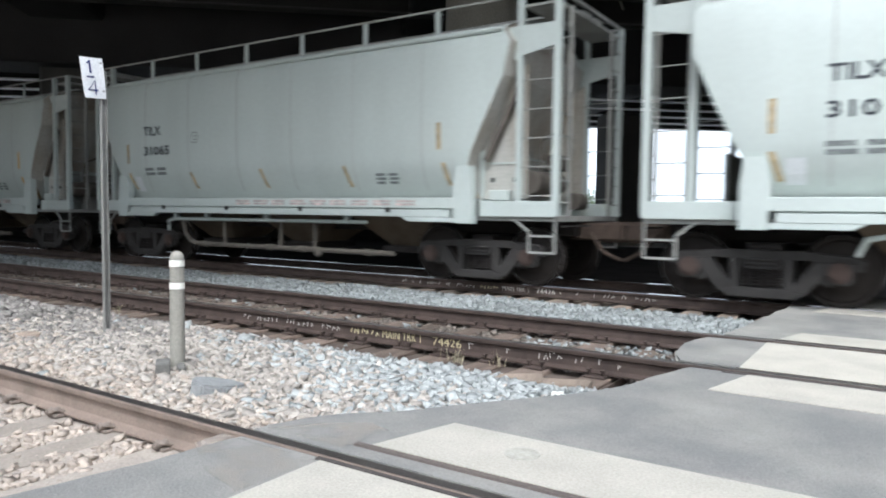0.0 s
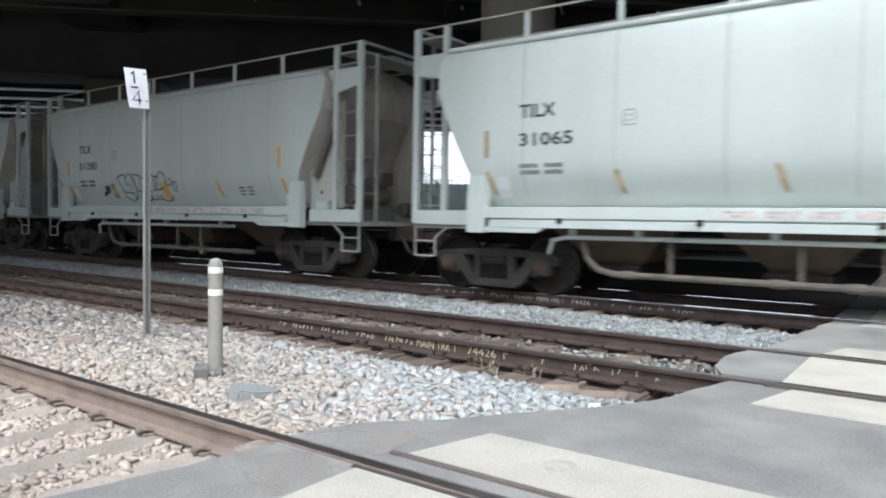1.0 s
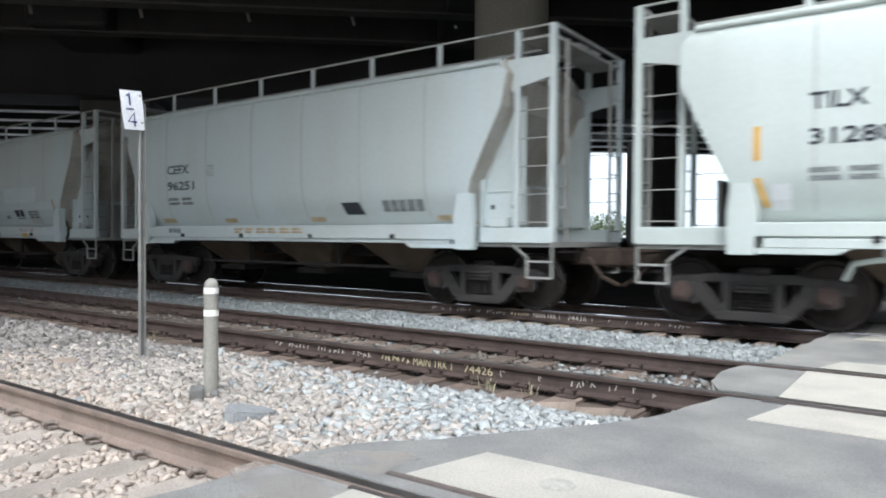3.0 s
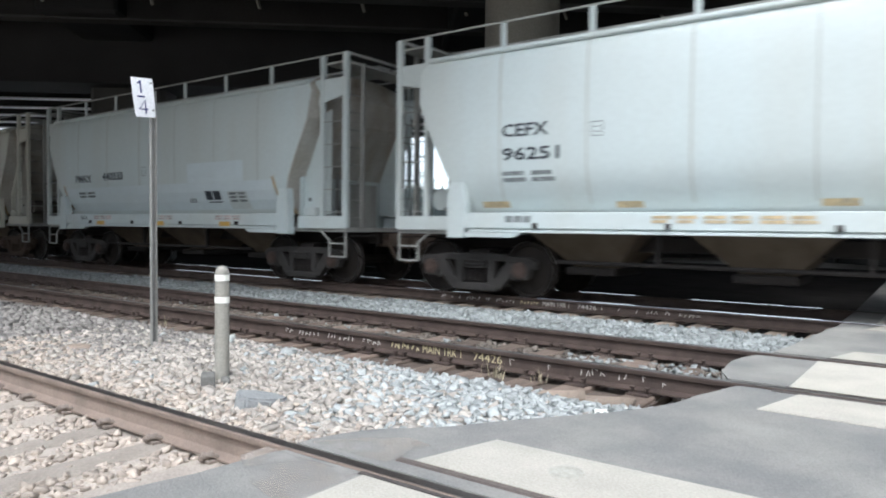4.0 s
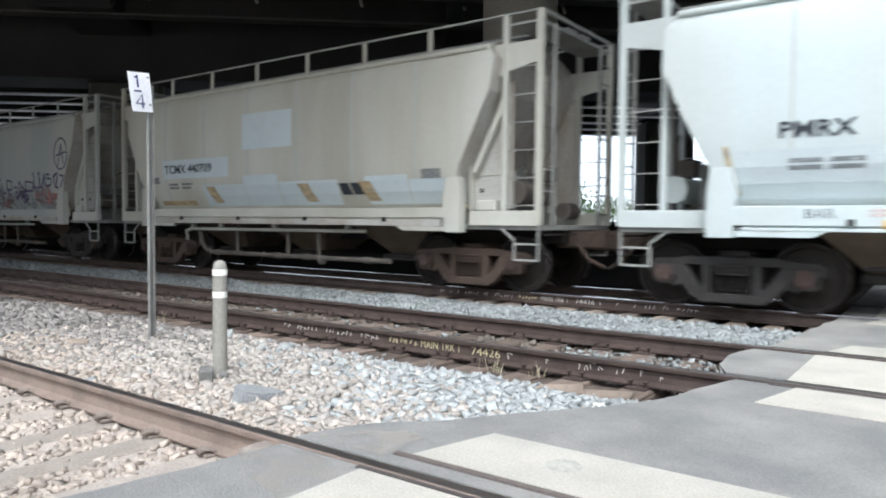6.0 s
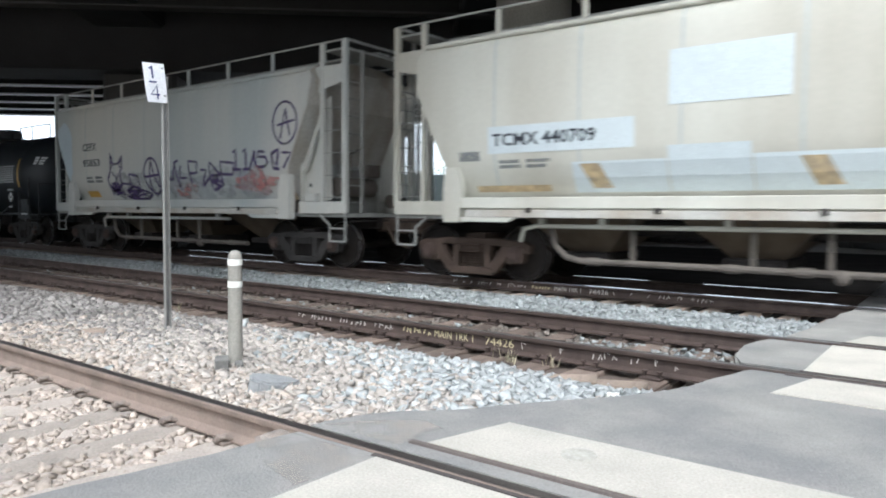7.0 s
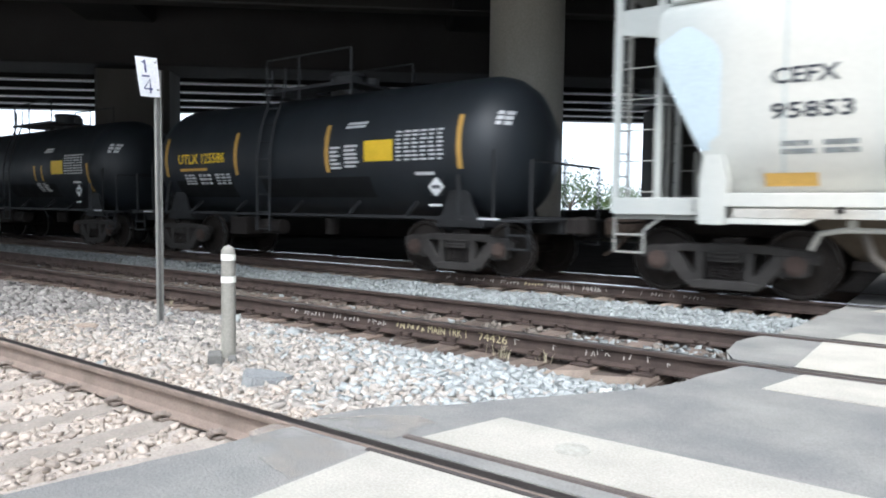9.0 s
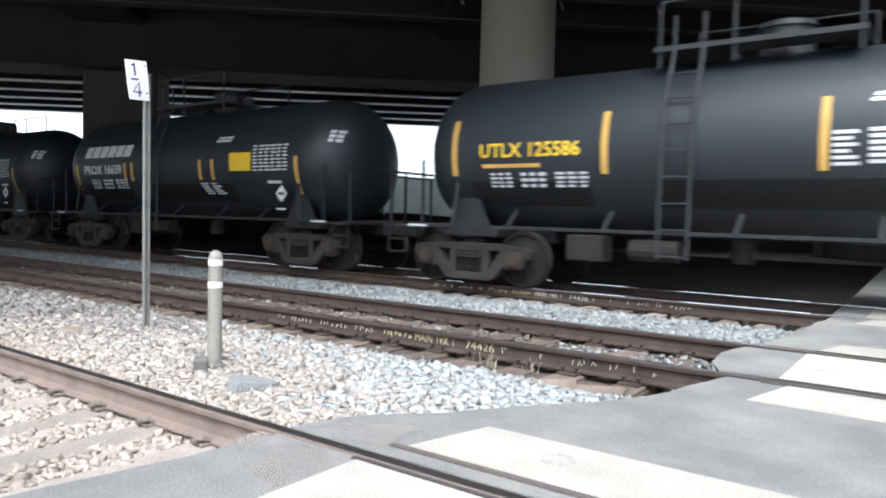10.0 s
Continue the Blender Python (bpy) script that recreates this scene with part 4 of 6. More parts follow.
def wheel_mesh():
    bm = bmesh.new()
    rings = [(-0.065, 0.10), (-0.065, 0.20), (-0.035, 0.24), (-0.03, 0.38), (-0.062, 0.40), (-0.062, 0.452), (-0.056, 0.457), (0.03, 0.462), (0.04, 0.487), (0.07, 0.487), (0.075, 0.40), (0.03, 0.36), (0.03, 0.16), (0.075, 0.12)]
    seg = 36
    vs = [[bm.verts.new((r * math.cos(2 * math.pi * i / seg), y, r * math.sin(2 * math.pi * i / seg))) for i in range(seg)] for y, r in rings]
    for a, b in zip(vs, vs[1:]):
        for i in range(seg):
            bm.faces.new((a[i], a[(i + 1) % seg], b[(i + 1) % seg], b[i]))
    bm.faces.new(vs[0])
    bm.faces.new(vs[-1][::-1])
    return bm


def build_truck_kit(rusty):
    """Side frame, spring nest and bolster meshes that all trucks share."""
    kit = {}
    body = M["truck_rust"] if rusty else M["truck"]
    tmp = empty("kit")
    bm = bmesh.new()
    # arched upper chord, two broad sloping legs and the columns round the spring window
    plate(bm, [(-1.14, 0.47), (-1.16, 0.60), (-1.02, 0.66), (-0.80, 0.67), (-0.50, 0.705), (0.50, 0.705), (0.80, 0.67), (1.02, 0.66), (1.16, 0.60), (1.14, 0.47), (0.78, 0.52), (0.58, 0.585), (-0.58, 0.585), (-0.78, 0.52)], -0.08, 0.07)
    for s in (-1, 1):
        plate(bm, [(s * 0.86, 0.56), (s * 0.62, 0.59), (s * 0.40, 0.30), (s * 0.28, 0.20), (s * 0.30, 0.10), (s * 0.50, 0.13)], -0.085, 0.075)
        plate(bm, [(s * 0.38, 0.60), (s * 0.26, 0.60), (s * 0.26, 0.13), (s * 0.38, 0.13)], -0.088, 0.078)
        plate(bm, [(s * 0.73, 0.58), (s * 1.07, 0.58), (s * 1.04, 0.34), (s * 0.98, 0.30), (s * 0.80, 0.30), (s * 0.74, 0.38)], -0.115, 0.05)
        plate(bm, [(s * 0.74, 0.40), (s * 0.66, 0.46), (s * 0.60, 0.40), (s * 0.68, 0.30), (s * 0.80, 0.26)], -0.06, 0.06)
    plate(bm, [(-0.48, 0.18), (-0.42, 0.085), (0.42, 0.085), (0.48, 0.18), (0.30, 0.215), (-0.30, 0.215)], -0.10, 0.09)
    bmesh.ops.recalc_face_normals(bm, faces=bm.faces)
    bmesh.ops.bevel(bm, geom=list(bm.edges), offset=0.012, segments=1, affect="EDGES", clamp_overlap=True)
    kit["side_frame"] = part("side_frame", bm, M["frame_rust"] if rusty else M["frame_steel"], tmp)
    bm = bmesh.new()
    n, turns, seg = 66, 5.5, 6
    rings = []
    for i in range(n + 1):
        q = 2 * math.pi * turns * i / n
        c = Vector((0.046 * math.cos(q), 0.046 * math.sin(q), 0.225 + 0.235 * i / n))
        d = Vector((math.cos(q), math.sin(q), 0))
        rings.append([bm.verts.new(c + d * 0.013 * math.cos(2 * math.pi * k / seg) + Vector((0, 0, 0.013 * math.sin(2 * math.pi * k / seg)))) for k in range(seg)])
    for p, r in zip(rings, rings[1:]):
        for k in range(seg):
            bm.faces.new((p[k], p[(k + 1) % seg], r[(k + 1) % seg], r[k]))
    bm.faces.new(rings[0])
    bm.faces.new(rings[-1])
    kit["spring"] = part("spring", bm, body, tmp, smooth=True)
    bm = bmesh.new()
    box(bm, -0.24, 0.24, -0.09, 0.09, 0.47, 0.62, 0.02)
    for z in (0.475, 0.525, 0.585):
        box(bm, -0.22, 0.22, -0.125, -0.08, z - 0.014, z + 0.014, 0.006)
    kit["bolster_end"] = part("bolster_end", bm, M["frame_rust"] if rusty else M["frame_steel"], tmp)
    bm = box(bmesh.new(), -0.2, 0.2, -0.95, 0.95, 0.48, 0.78, 0.03)
    kit["bolster"] = part("bolster", bm, body, tmp)
    bm = bmesh.new()
    rod(bm, (0, -0.15, 0.457), (0, 0.06, 0.457), 0.13, 20)
    rod(bm, (0, -0.18, 0.457), (0, -0.15, 0.457), 0.095, 20)
    for i in range(3):
        a = i * 2.094 + 0.5
        rod(bm, (0.06 * math.cos(a), -0.195, 0.457 + 0.06 * math.sin(a)), (0.06 * math.cos(a), -0.18, 0.457 + 0.06 * math.sin(a)), 0.018, 6)
    kit["bearing"] = part("bearing", bm, M["bearing"], tmp, "rust-brown bearing cap", smooth=True)
    out = {k: o.data for k, o in kit.items()}
    for o in kit.values():
        bpy.data.objects.remove(o)
    bpy.data.objects.remove(tmp)
    return out


TRUCKS = {False: build_truck_kit(False), True: build_truck_kit(True)}
_b = wheel_mesh()
_w = part("wheel", _b, M["wheel"], None, smooth=True)
WHEEL = _w.data
bpy.data.objects.remove(_w)
_b = bmesh.new()
bmesh.ops.create_cone(_b, cap_ends=False, segments=48, radius1=0.4585, radius2=0.4615, depth=0.08, matrix=Matrix.Translation((0, -0.014, 0)) @ Matrix.Rotation(radians(90), 4, "X"))
_w = part("tread", _b, M["tread"], None)
TREAD = _w.data
bpy.data.objects.remove(_w)
_w = part("axle", rod(bmesh.new(), (0, -0.98, 0), (0, 0.98, 0), 0.085, 14), M["wheel"], None, smooth=True)
AXLE = _w.data
bpy.data.objects.remove(_w)


def trucks(car, half, rusty):
    """Two four-wheeled trucks; gives the wheelsets."""
    kit, sets = TRUCKS[rusty], []
    for s in (-1, 1):
        tk = empty("truck", pose(s * half, 0, 0))
        tk.parent = car
        for side in (-1, 1):
            turn = 0 if side < 0 else 180
            for nm in ("side_frame", "bolster_end"):
                share(nm, kit[nm], tk, pose(0, side * 0.99, 0, 0, 0, turn))
            for i in range(4):
                share("spring", kit["spring"], tk, pose(-0.18 + i * 0.12, side * 1.02, 0))
            for a in (-0.889, 0.889):
                share("bearing", kit["bearing"], tk, pose(a, side * 0.99, 0, 0, 0, turn))
        share("bolster", kit["bolster"], tk, pose(0, 0, 0))
        for a in (-0.889, 0.889):
            ws = empty("wheelset", pose(s * half + a, 0, 0.457))
            ws.parent = car
            share("axle", AXLE, ws, pose(0, 0, 0))
            for side in (-1, 1):
                w = share("wheel", WHEEL, ws, pose(0, side * 0.755, 0, 0, 0, 0 if side < 0 else 180))
                share("wheel_rim", TREAD, ws, w.matrix_basis)
            sets.append((ws, s * half + a))
    return sets


_w = part("ladder_rung", rod(bmesh.new(), (-0.28, 0, 0), (0.28, 0, 0), 0.009, 6), M["grimeA"], None)
RUNG = _w.data
bpy.data.objects.remove(_w)
_w = part("end_rung", rod(bmesh.new(), (0, -0.225, 0), (0, 0.225, 0), 0.012, 6), M["grimeA"], None)
END_RUNG = _w.data
bpy.data.objects.remove(_w)
_w = part("sill_lug", box(bmesh.new(), -0.04, 0.04, -0.019, 0.019, -0.04, 0.04, 0.008), M["truck"], None)
LUG = _w.data
bpy.data.objects.remove(_w)

HP, HT = 5.875, 4.425      # corner posts and truck centres, from the middle of a hopper car


def hopper_end(z, s=1):
    """How far the side sheet reaches towards the car's leading (1) or trailing (-1) end at that height."""
    if s < 0:
        return float(np.interp(z, [1.4, 1.75, 2.03, 2.4, 2.88, 3.26, 3.48, 3.7, 3.9], [4.46, 4.56, 4.70, 4.88, 5.13, 5.26, 5.28, 5.22, 5.06]))
    return float(np.interp(z, [1.4, 1.89, 2.2, 2.56, 3.0, 3.3, 3.48, 3.7, 3.9], [4.42, 4.48, 4.62, 4.80, 5.02, 5.17, 5.22, 5.20, 5.06]))


HOP = [(0.0, 4.20), (0.55, 4.17), (1.0, 4.09), (1.32, 3.98), (1.50, 3.86), (1.565, 3.70), (1.585, 3.2), (1.585, 2.5), (1.565, 2.05), (1.525, 1.85), (1.45, 1.65), (1.36, 1.50), (1.28, 1.36)]


def hop_y(z):
    zs, ys = [p[1] for p in HOP[::-1]], [p[0] for p in HOP[::-1]]
    return float(np.interp(z, zs, ys))


def hop_face(x, z):
    """A point just off the near side of a hopper car."""
    return (x, -(hop_y(z) + 0.006 if z > 1.36 else 1.60), z)


def hopper(name_label, paint, at, pipes, rusty=False):
    car = tagged(empty("hopper_car", pose(at, RAIL_Y, 0)), name_label, "freight car", "cars of the freight train")
    P, g = M[paint], M["grimeA"]
    # body: side sheets, roof and sloping ends in one shell
    bm = bmesh.new()
    prof = [(-y, z) for y, z in HOP] + [(y, z) for y, z in HOP[::-1][:-1]]
    xs = [None, *[i * 0.73 for i in range(-5, 6)], None]
    rings = []
    for k in range(len(xs)):
        ring = []
        for y, z in prof:
            x = -hopper_end(z, -1) if k == 0 else hopper_end(z) if k == len(xs) - 1 else xs[k]
            ring.append(bm.verts.new((x, y, z)))
        rings.append(ring)
    for a, b in zip(rings, rings[1:]):
        for i in range(len(prof)):
            j = (i + 1) % len(prof)
            bm.faces.new((a[i], a[j], b[j], b[i]))
    body = part("body", bm, P, car, smooth=True)
    for s in (-1, 1):
        bm = bmesh.new()
        ring = [bm.verts.new((s * (hopper_end(z, s) - 0.004), y * 0.998, z)) for y, z in prof]
        half = len(HOP)
        for i in range(half - 1):
            a, b = ring[i], ring[i + 1]
            c, d = ring[(len(prof) - i - 1) % len(prof)], ring[(len(prof) - i) % len(prof)]
            bm.faces.new([v for n, v in enumerate((a, b, c, d)) if v not in (a, b, c, d)[:n]])
        part("end_sheet", bm, M["end_rust"], body, "dusty sloping end sheet")
    # seams of the side sheets
    for x in (-3.65, -2.2, -0.73, 0.73, 2.2, 3.65):
        for side in (-1, 1):
            bm = bmesh.new()
            pts = [(side * (hop_y(z) + 0.003), z) for z in (3.86, 3.70, 3.2, 2.5, 2.05, 1.85, 1.65, 1.50)]
            for (y0, z0), (y1, z1) in zip(pts, pts[1:]):
                bm.faces.new([bm.verts.new(c) for c in ((x - 0.022, y0, z0), (x + 0.022, y0, z0), (x + 0.022, y1, z1), (x - 0.022, y1, z1))])
            part("seam", bm, M["seam"], body, "grimy welded seam")
    for k in range(6 if paint == "hopD" else 0):
        blob("grime", -3.9 + k * 1.5 + 0.3 * math.sin(at + 2 * k), 1.55, 0.8, 0.20, M["grime"], body, hop_face, "road grime above the sill", at * 2 + k)
    # rounded chord along each eave
    for side in (-1, 1):
        bm = rod(bmesh.new(), (-5.06, side * 1.512, 3.885), (5.06, side * 1.512, 3.885), 0.045, 10)
        part("roof_chord", bm, P, body, "rounded chord along the eave", smooth=True)
    # side sill
    for side in (-1, 1):
        bm = bmesh.new()
        split = 1.112 if paint == "hopB" else 1.186
        box(bm, -4.5, 4.5, side * 1.34, side * 1.592, split + 0.011, 1.37, 0.01)
        box(bm, -4.2, 4.2, side * 1.36, side * 1.54, split - 0.02, split + 0.02)
        for s in (-1, 1):
            plate(bm, [(s * 3.25, 1.057), (s * 3.40, 0.985), (s * 4.28, 0.985), (s * 4.28, 1.057)], side * 1.50, side * 1.594)
        part("side_sill", bm, P, car, "long side sill")
        bm = box(bmesh.new(), -4.2, 4.2, side * 1.30, side * 1.598, 1.06, split - 0.011, 0.006)
        part("sill_lip", bm, M["end_rust"] if paint in ("hopC", "hopD") else P, car, "lower lip of the side sill")
        for x in (-3.0, -1.0, 1.0, 3.0):
            share("sill_lug", LUG, car, pose(x, side * 1.611, 1.17))
        for s in (-1, 1):
            bm = bmesh.new()
            a = [(s * 4.62, 0.97), (s * 4.30, 0.97), (s * 4.26, 1.50), (s * 4.34, 1.86), (s * 4.58, 1.86), (s * 4.62, 1.5)]
            plate(bm, a, side * 1.46, side * 1.61)
            part("bolster_plate", bm, P, car, "upright plate over the truck")
            bm = bmesh.new()
            box(bm, min(s * 4.6, s * HP), max(s * 4.6, s * HP), side * 1.22, side * 1.36, 1.08, 1.32, 0.01)
            part("end_sill", bm, P, car)
    # end frames
    for s in (-1, 1):
        for side in (-1, 1):
            y = side * 1.31
            for x, w in ((s * HP, 0.10), (s * 5.27, 0.085)):
                bm = box(bmesh.new(), x - w / 2, x + w / 2, y - 0.045, y + 0.045, 1.10, 4.38 if x == s * HP else 4.36)
                part("corner_post", bm, P, car)
            bm = bmesh.new()
            plate(bm, [(s * (HP - 0.05), 3.93), (s * 5.0, 3.93), (s * 4.95, 3.70), (s * 5.20, 3.42), (s * 5.32, 3.50), (s * (HP - 0.05), 3.60)], y - 0.02, y + 0.02)
            part("gusset", bm, P, car, "plate between post and roof")
            for k in range(6):
                share("ladder_rung", RUNG, car, pose((s * (HP + 5.27)) / 2, y, 1.40 + k * 0.43))
            # ladder across the car's end
            bm = bmesh.new()
            yy = side * 0.86
            box(bm, s * (HP + 0.01) - 0.025, s * (HP + 0.01) + 0.025, yy - 0.03, yy + 0.03, 1.1, 4.25)
            stile = part("end_ladder", bm, g, car)
            for k in range(9):
                share("end_rung", END_RUNG, stile, pose(s * (HP + 0.01), (yy + y) / 2, 1.3 + k * 0.33))
            # stirrup step
            bm = bmesh.new()
            for a, b in (((s * HP, y, 1.10), (s * HP, y, 0.55)), ((s * HP, y, 0.55), (s * 5.45, y, 0.55)), ((s * 5.45, y, 0.55), (s * 5.45, y, 0.86)), ((s * 5.45, y, 0.86), (s * 5.15, y, 1.08)), ((s * HP, y, 0.80), (s * 5.45, y, 0.80))):
                bar(bm, a, b, 0.03, 0.03)
            part("step", bm, g, car, "sill step")
            if s > 0:
                if paint != "hopB":
                    bm = bmesh.new()
                    bar(bm, (s * 5.24, side * 1.24, 3.10), (s * 4.66, side * 1.24, 1.95), 0.08, 0.09)
                    part("brace", bm, M["brace"] if paint == "hopA" else P, car, "streaked sloping brace")
                bm = bmesh.new()
                plate(bm, [(4.44, 1.36), (5.31, 1.36), (5.31, 3.40), (5.16, 3.32), (4.96, 2.90), (4.60, 2.20), (4.46, 1.90)], side * 1.10, side * 1.13)
                part("step_box", box(bmesh.new(), 4.78, 5.12, side * 1.37, side * 1.20, 1.325, 1.49, 0.015), P, car, "pale box on the end sill")
                web = part("end_web", bm, P if paint in ("hopB", "hopD") else M["end_rust"], car, "recessed dusty web plate at the car's end")
                for x in (4.72, 5.12):
                    part("access_hole", box(bmesh.new(), x - 0.035, x + 0.035, side * 1.1315, side * 1.1355, 1.62, 1.69), M["blackiron"], web)
                part("web_rib", box(bmesh.new(), 4.62, 5.22, side * 1.1315, side * 1.148, 1.90, 1.925), P, web)
            bm = bmesh.new()
            tube(bm, [(s * 4.40, side * 1.42, 1.95), (s * 4.44, side * 1.40, 1.65), (s * 4.58, side * 1.36, 1.36)], 0.03, 6)
            part("rust_pipe", bm, M["tan"], car, "rusty bent pipe")
        bm = bmesh.new()
        box(bm, min(s * 4.3, s * 5.9), max(s * 4.3, s * 5.9), -1.30, 1.30, 1.02, 1.10)
        part("end_platform", bm, g, car, "dirty end platform")
        bm = box(bmesh.new(), s * 4.56 - 0.02, s * 4.56 + 0.02, -1.25, 1.25, 1.1, 2.36, 0.006)
        wall = part("end_wall", bm, P, car, "dusty upright end wall under the slope sheet")
        for y in (-0.85, -0.25, 0.4):
            part("stiffener", box(bmesh.new(), s * 4.60 - 0.02, s * 4.60 + 0.03, y - 0.03, y + 0.03, 1.1, 2.3), g, wall)
        part("inspection_hole", box(bmesh.new(), s * 4.583 - 0.004, s * 4.583 + 0.004, -1.12, -1.0, 1.42, 1.54), M["blackiron"], wall)
        bm = bmesh.new()
        box(bm, s * 5.0 - 0.03, s * 5.0 + 0.03, -0.5, 0.5, 1.1, 2.0)
        part("cross_plate", bm, g, car, "upright plate under the slope sheet")
        if s == (-1 if paint == "hopB" else 1):
            bm = rod(bmesh.new(), (s * 5.25, -0.95, 1.62), (s * 5.25, 0.1, 1.62), 0.19, 16)
            part("brake_cylinder", bm, P if paint == "hopB" else M["brace"], car, "brake cylinder on the end platform", smooth=True)
            bm = rod(bmesh.new(), (s * 5.35, 0.55, 1.35), (s * 5.35, 0.95, 1.35), 0.15, 14)
            part("air_reservoir", bm, M["brace"], car, smooth=True)
            bm = box(bmesh.new(), s * 5.3 - 0.12, s * 5.3 + 0.12, -0.2, 0.2, 1.84, 2.1, 0.02)
            part("brake_valve", bm, M["brace"], car)
            bm = tube(bmesh.new(), [(s * 5.3, -0.6, 1.8), (s * 5.32, -0.6, 2.3), (s * 5.4, -0.3, 2.45)], 0.022)
            part("brake_pipe", bm, M["brace"], car)
        # coupler
        bm = bmesh.new()
        box(bm, min(s * 5.6, s * 6.25), max(s * 5.6, s * 6.25), -0.16, 0.16, 0.72, 1.0, 0.03)
        box(bm, min(s * 6.2, s * 6.53), max(s * 6.2, s * 6.53), -0.20, 0.18, 0.70, 1.02, 0.05)
        tube(bm, [(s * 6.0, -0.25, 0.85), (s * 6.25, -0.3, 0.55), (s * 6.5, -0.2, 0.42)], 0.03)
        part("coupler", bm, M["truck_rust"], car, "rusty knuckle coupler")
        bm = bmesh.new()
        bar(bm, (s * 5.95, -1.25, 0.95), (s * 5.95, 0.2, 0.95), 0.025, 0.025)
        part("uncoupling_lever", bm, M["truck"], car)
    # roof walk with its rail
    for side in (-1, 1):
        y = side * 1.31
        bm = bmesh.new()
        bar(bm, (-HP, y, 4.38), (HP, y, 4.38), 0.03, 0.03)
        part("roof_rail", bm, g, car)
        for k in range(8):
            x = -5.27 + k * (10.54 / 7)
            bm = box(bmesh.new(), x - 0.045, x + 0.045, y - 0.012, y + 0.012, 3.90, 4.37)
            part("rail_post", bm, P, car)
    bm = bmesh.new()
    box(bm, -HP, HP, -0.42, -0.06, 4.26, 4.30)
    box(bm, -HP, HP, 0.06, 0.42, 4.26, 4.30)
    for s in (-1, 1):
        box(bm, s * 5.60 - 0.28, s * 5.60 + 0.28, -1.30, 1.30, 4.20, 4.24)
        bar(bm, (s * HP, -1.31, 4.38), (s * HP, 1.31, 4.38), 0.035, 0.05)
    part("running_board", bm, g, car, "grated roof running board")
    for x in (-3.3, -1.1, 1.1, 3.3):
        bm = bmesh.new()
        bmesh.ops.create_cone(bm, cap_ends=True, segments=16, radius1=0.30, radius2=0.26, depth=0.09, matrix=Matrix.Translation((x, 0, 4.22)))
        part("hatch", bm, g, car, "round roof hatch")
    # bottom chutes
    for x in (-2.55, 0.0, 2.55):
        bm = bmesh.new()
        top = [bm.verts.new((x + a * 1.22, b * 1.25, 1.36)) for a, b in ((-1, -1), (1, -1), (1, 1), (-1, 1))]
        low = [bm.verts.new((x + a * 0.34, b * 0.40, 0.50)) for a, b in ((-1, -1), (1, -1), (1, 1), (-1, 1))]
        bm.faces.new(low)
        for i in range(4):
            bm.faces.new((top[i], top[(i + 1) % 4], low[(i + 1) % 4], low[i]))
        ch = part("chute", bm, M["chute"], car, "dusty sloping discharge chute")
        bm = box(bmesh.new(), x - 0.42, x + 0.42, -0.62, 0.62, 0.40, 0.52, 0.02)
        part("outlet_gate", bm, M["truck"], ch)
    bm = box(bmesh.new(), -5.8, 5.8, -0.30, 0.30, 0.78, 1.02, 0.02)
    part("centre_sill", bm, M["truck"], car)
    if pipes:
        bm = tube(bmesh.new(), [(-3.35, -1.22, 0.68), (-3.25, -1.30, 0.88), (-3.0, -1.36, 0.93), (2.35, -1.36, 0.95)], 0.034)
        part("rail_pipe", bm, P, car, "pale pipe under the sill")
        bm = tube(bmesh.new(), [(-2.78, -1.28, 0.90), (-2.68, -1.29, 0.62), (-2.50, -1.30, 0.47), (-2.25, -1.30, 0.42), (2.90, -1.30, 0.42)], 0.046)
        for x in (-2.05, -0.1, 0.75, 2.35):
            rod(bm, (x - 0.10, -1.30, 0.42), (x + 0.10, -1.30, 0.42), 0.062, 10)
        bmesh.ops.create_icosphere(bm, subdivisions=2, radius=0.10, matrix=Matrix.Translation((1.16, -1.30, 0.38)))
        part("unloading_pipe", bm, M["brace"] if paint in ("hopC", "hopD") else M["pipe"], car, "dusty unloading pipe low under the car")
        for x in (-1.48, 0.14, 1.03):
            part("pipe_hanger", box(bmesh.new(), x - 0.035, x + 0.035, -1.275, -1.225, 0.44, 1.10, 0.006), M["pipe"], car)
        for x in (-2.9, -1.9, -0.15, 1.9):
            part("sill_bracket", box(bmesh.new(), x - 0.05, x + 0.05, -1.40, -1.30, 0.95, 1.055, 0.01), P, car)
    else:
        bm = tube(bmesh.new(), [(-2.9, -1.1, 0.62), (2.9, -1.1, 0.62)], 0.03)
        part("brake_pipe", bm, M["truck"], car)
        for x in (-1.3, 1.3):
            part("pipe_hanger", box(bmesh.new(), x - 0.03, x + 0.03, -1.14, -1.06, 0.6, 1.1), M["truck"], car)
    CARS.append((car, at, trucks(car, HT, rusty)))
    return car


def marks(car, line1, line2, x, z1, z2, w1, w2, ink, h=0.20):
    words(line1, h, w1, ink, car, x, z1, hop_face, "lettering", "stencilled reporting mark", bold=0.022)
    if line2:
        words(line2, h, w2, ink, car, x, z2, hop_face, "lettering", "stencilled car number", bold=0.022)


def small_print(car, x0, x1, z0, z1, ink, rows=2, cols=2):
    decal("small_print", x0, x1, z0, z1, ink, car, hop_face, "rows of small unreadable print", rows=rows, cols=cols, gap=0.5, ragged=0.25)


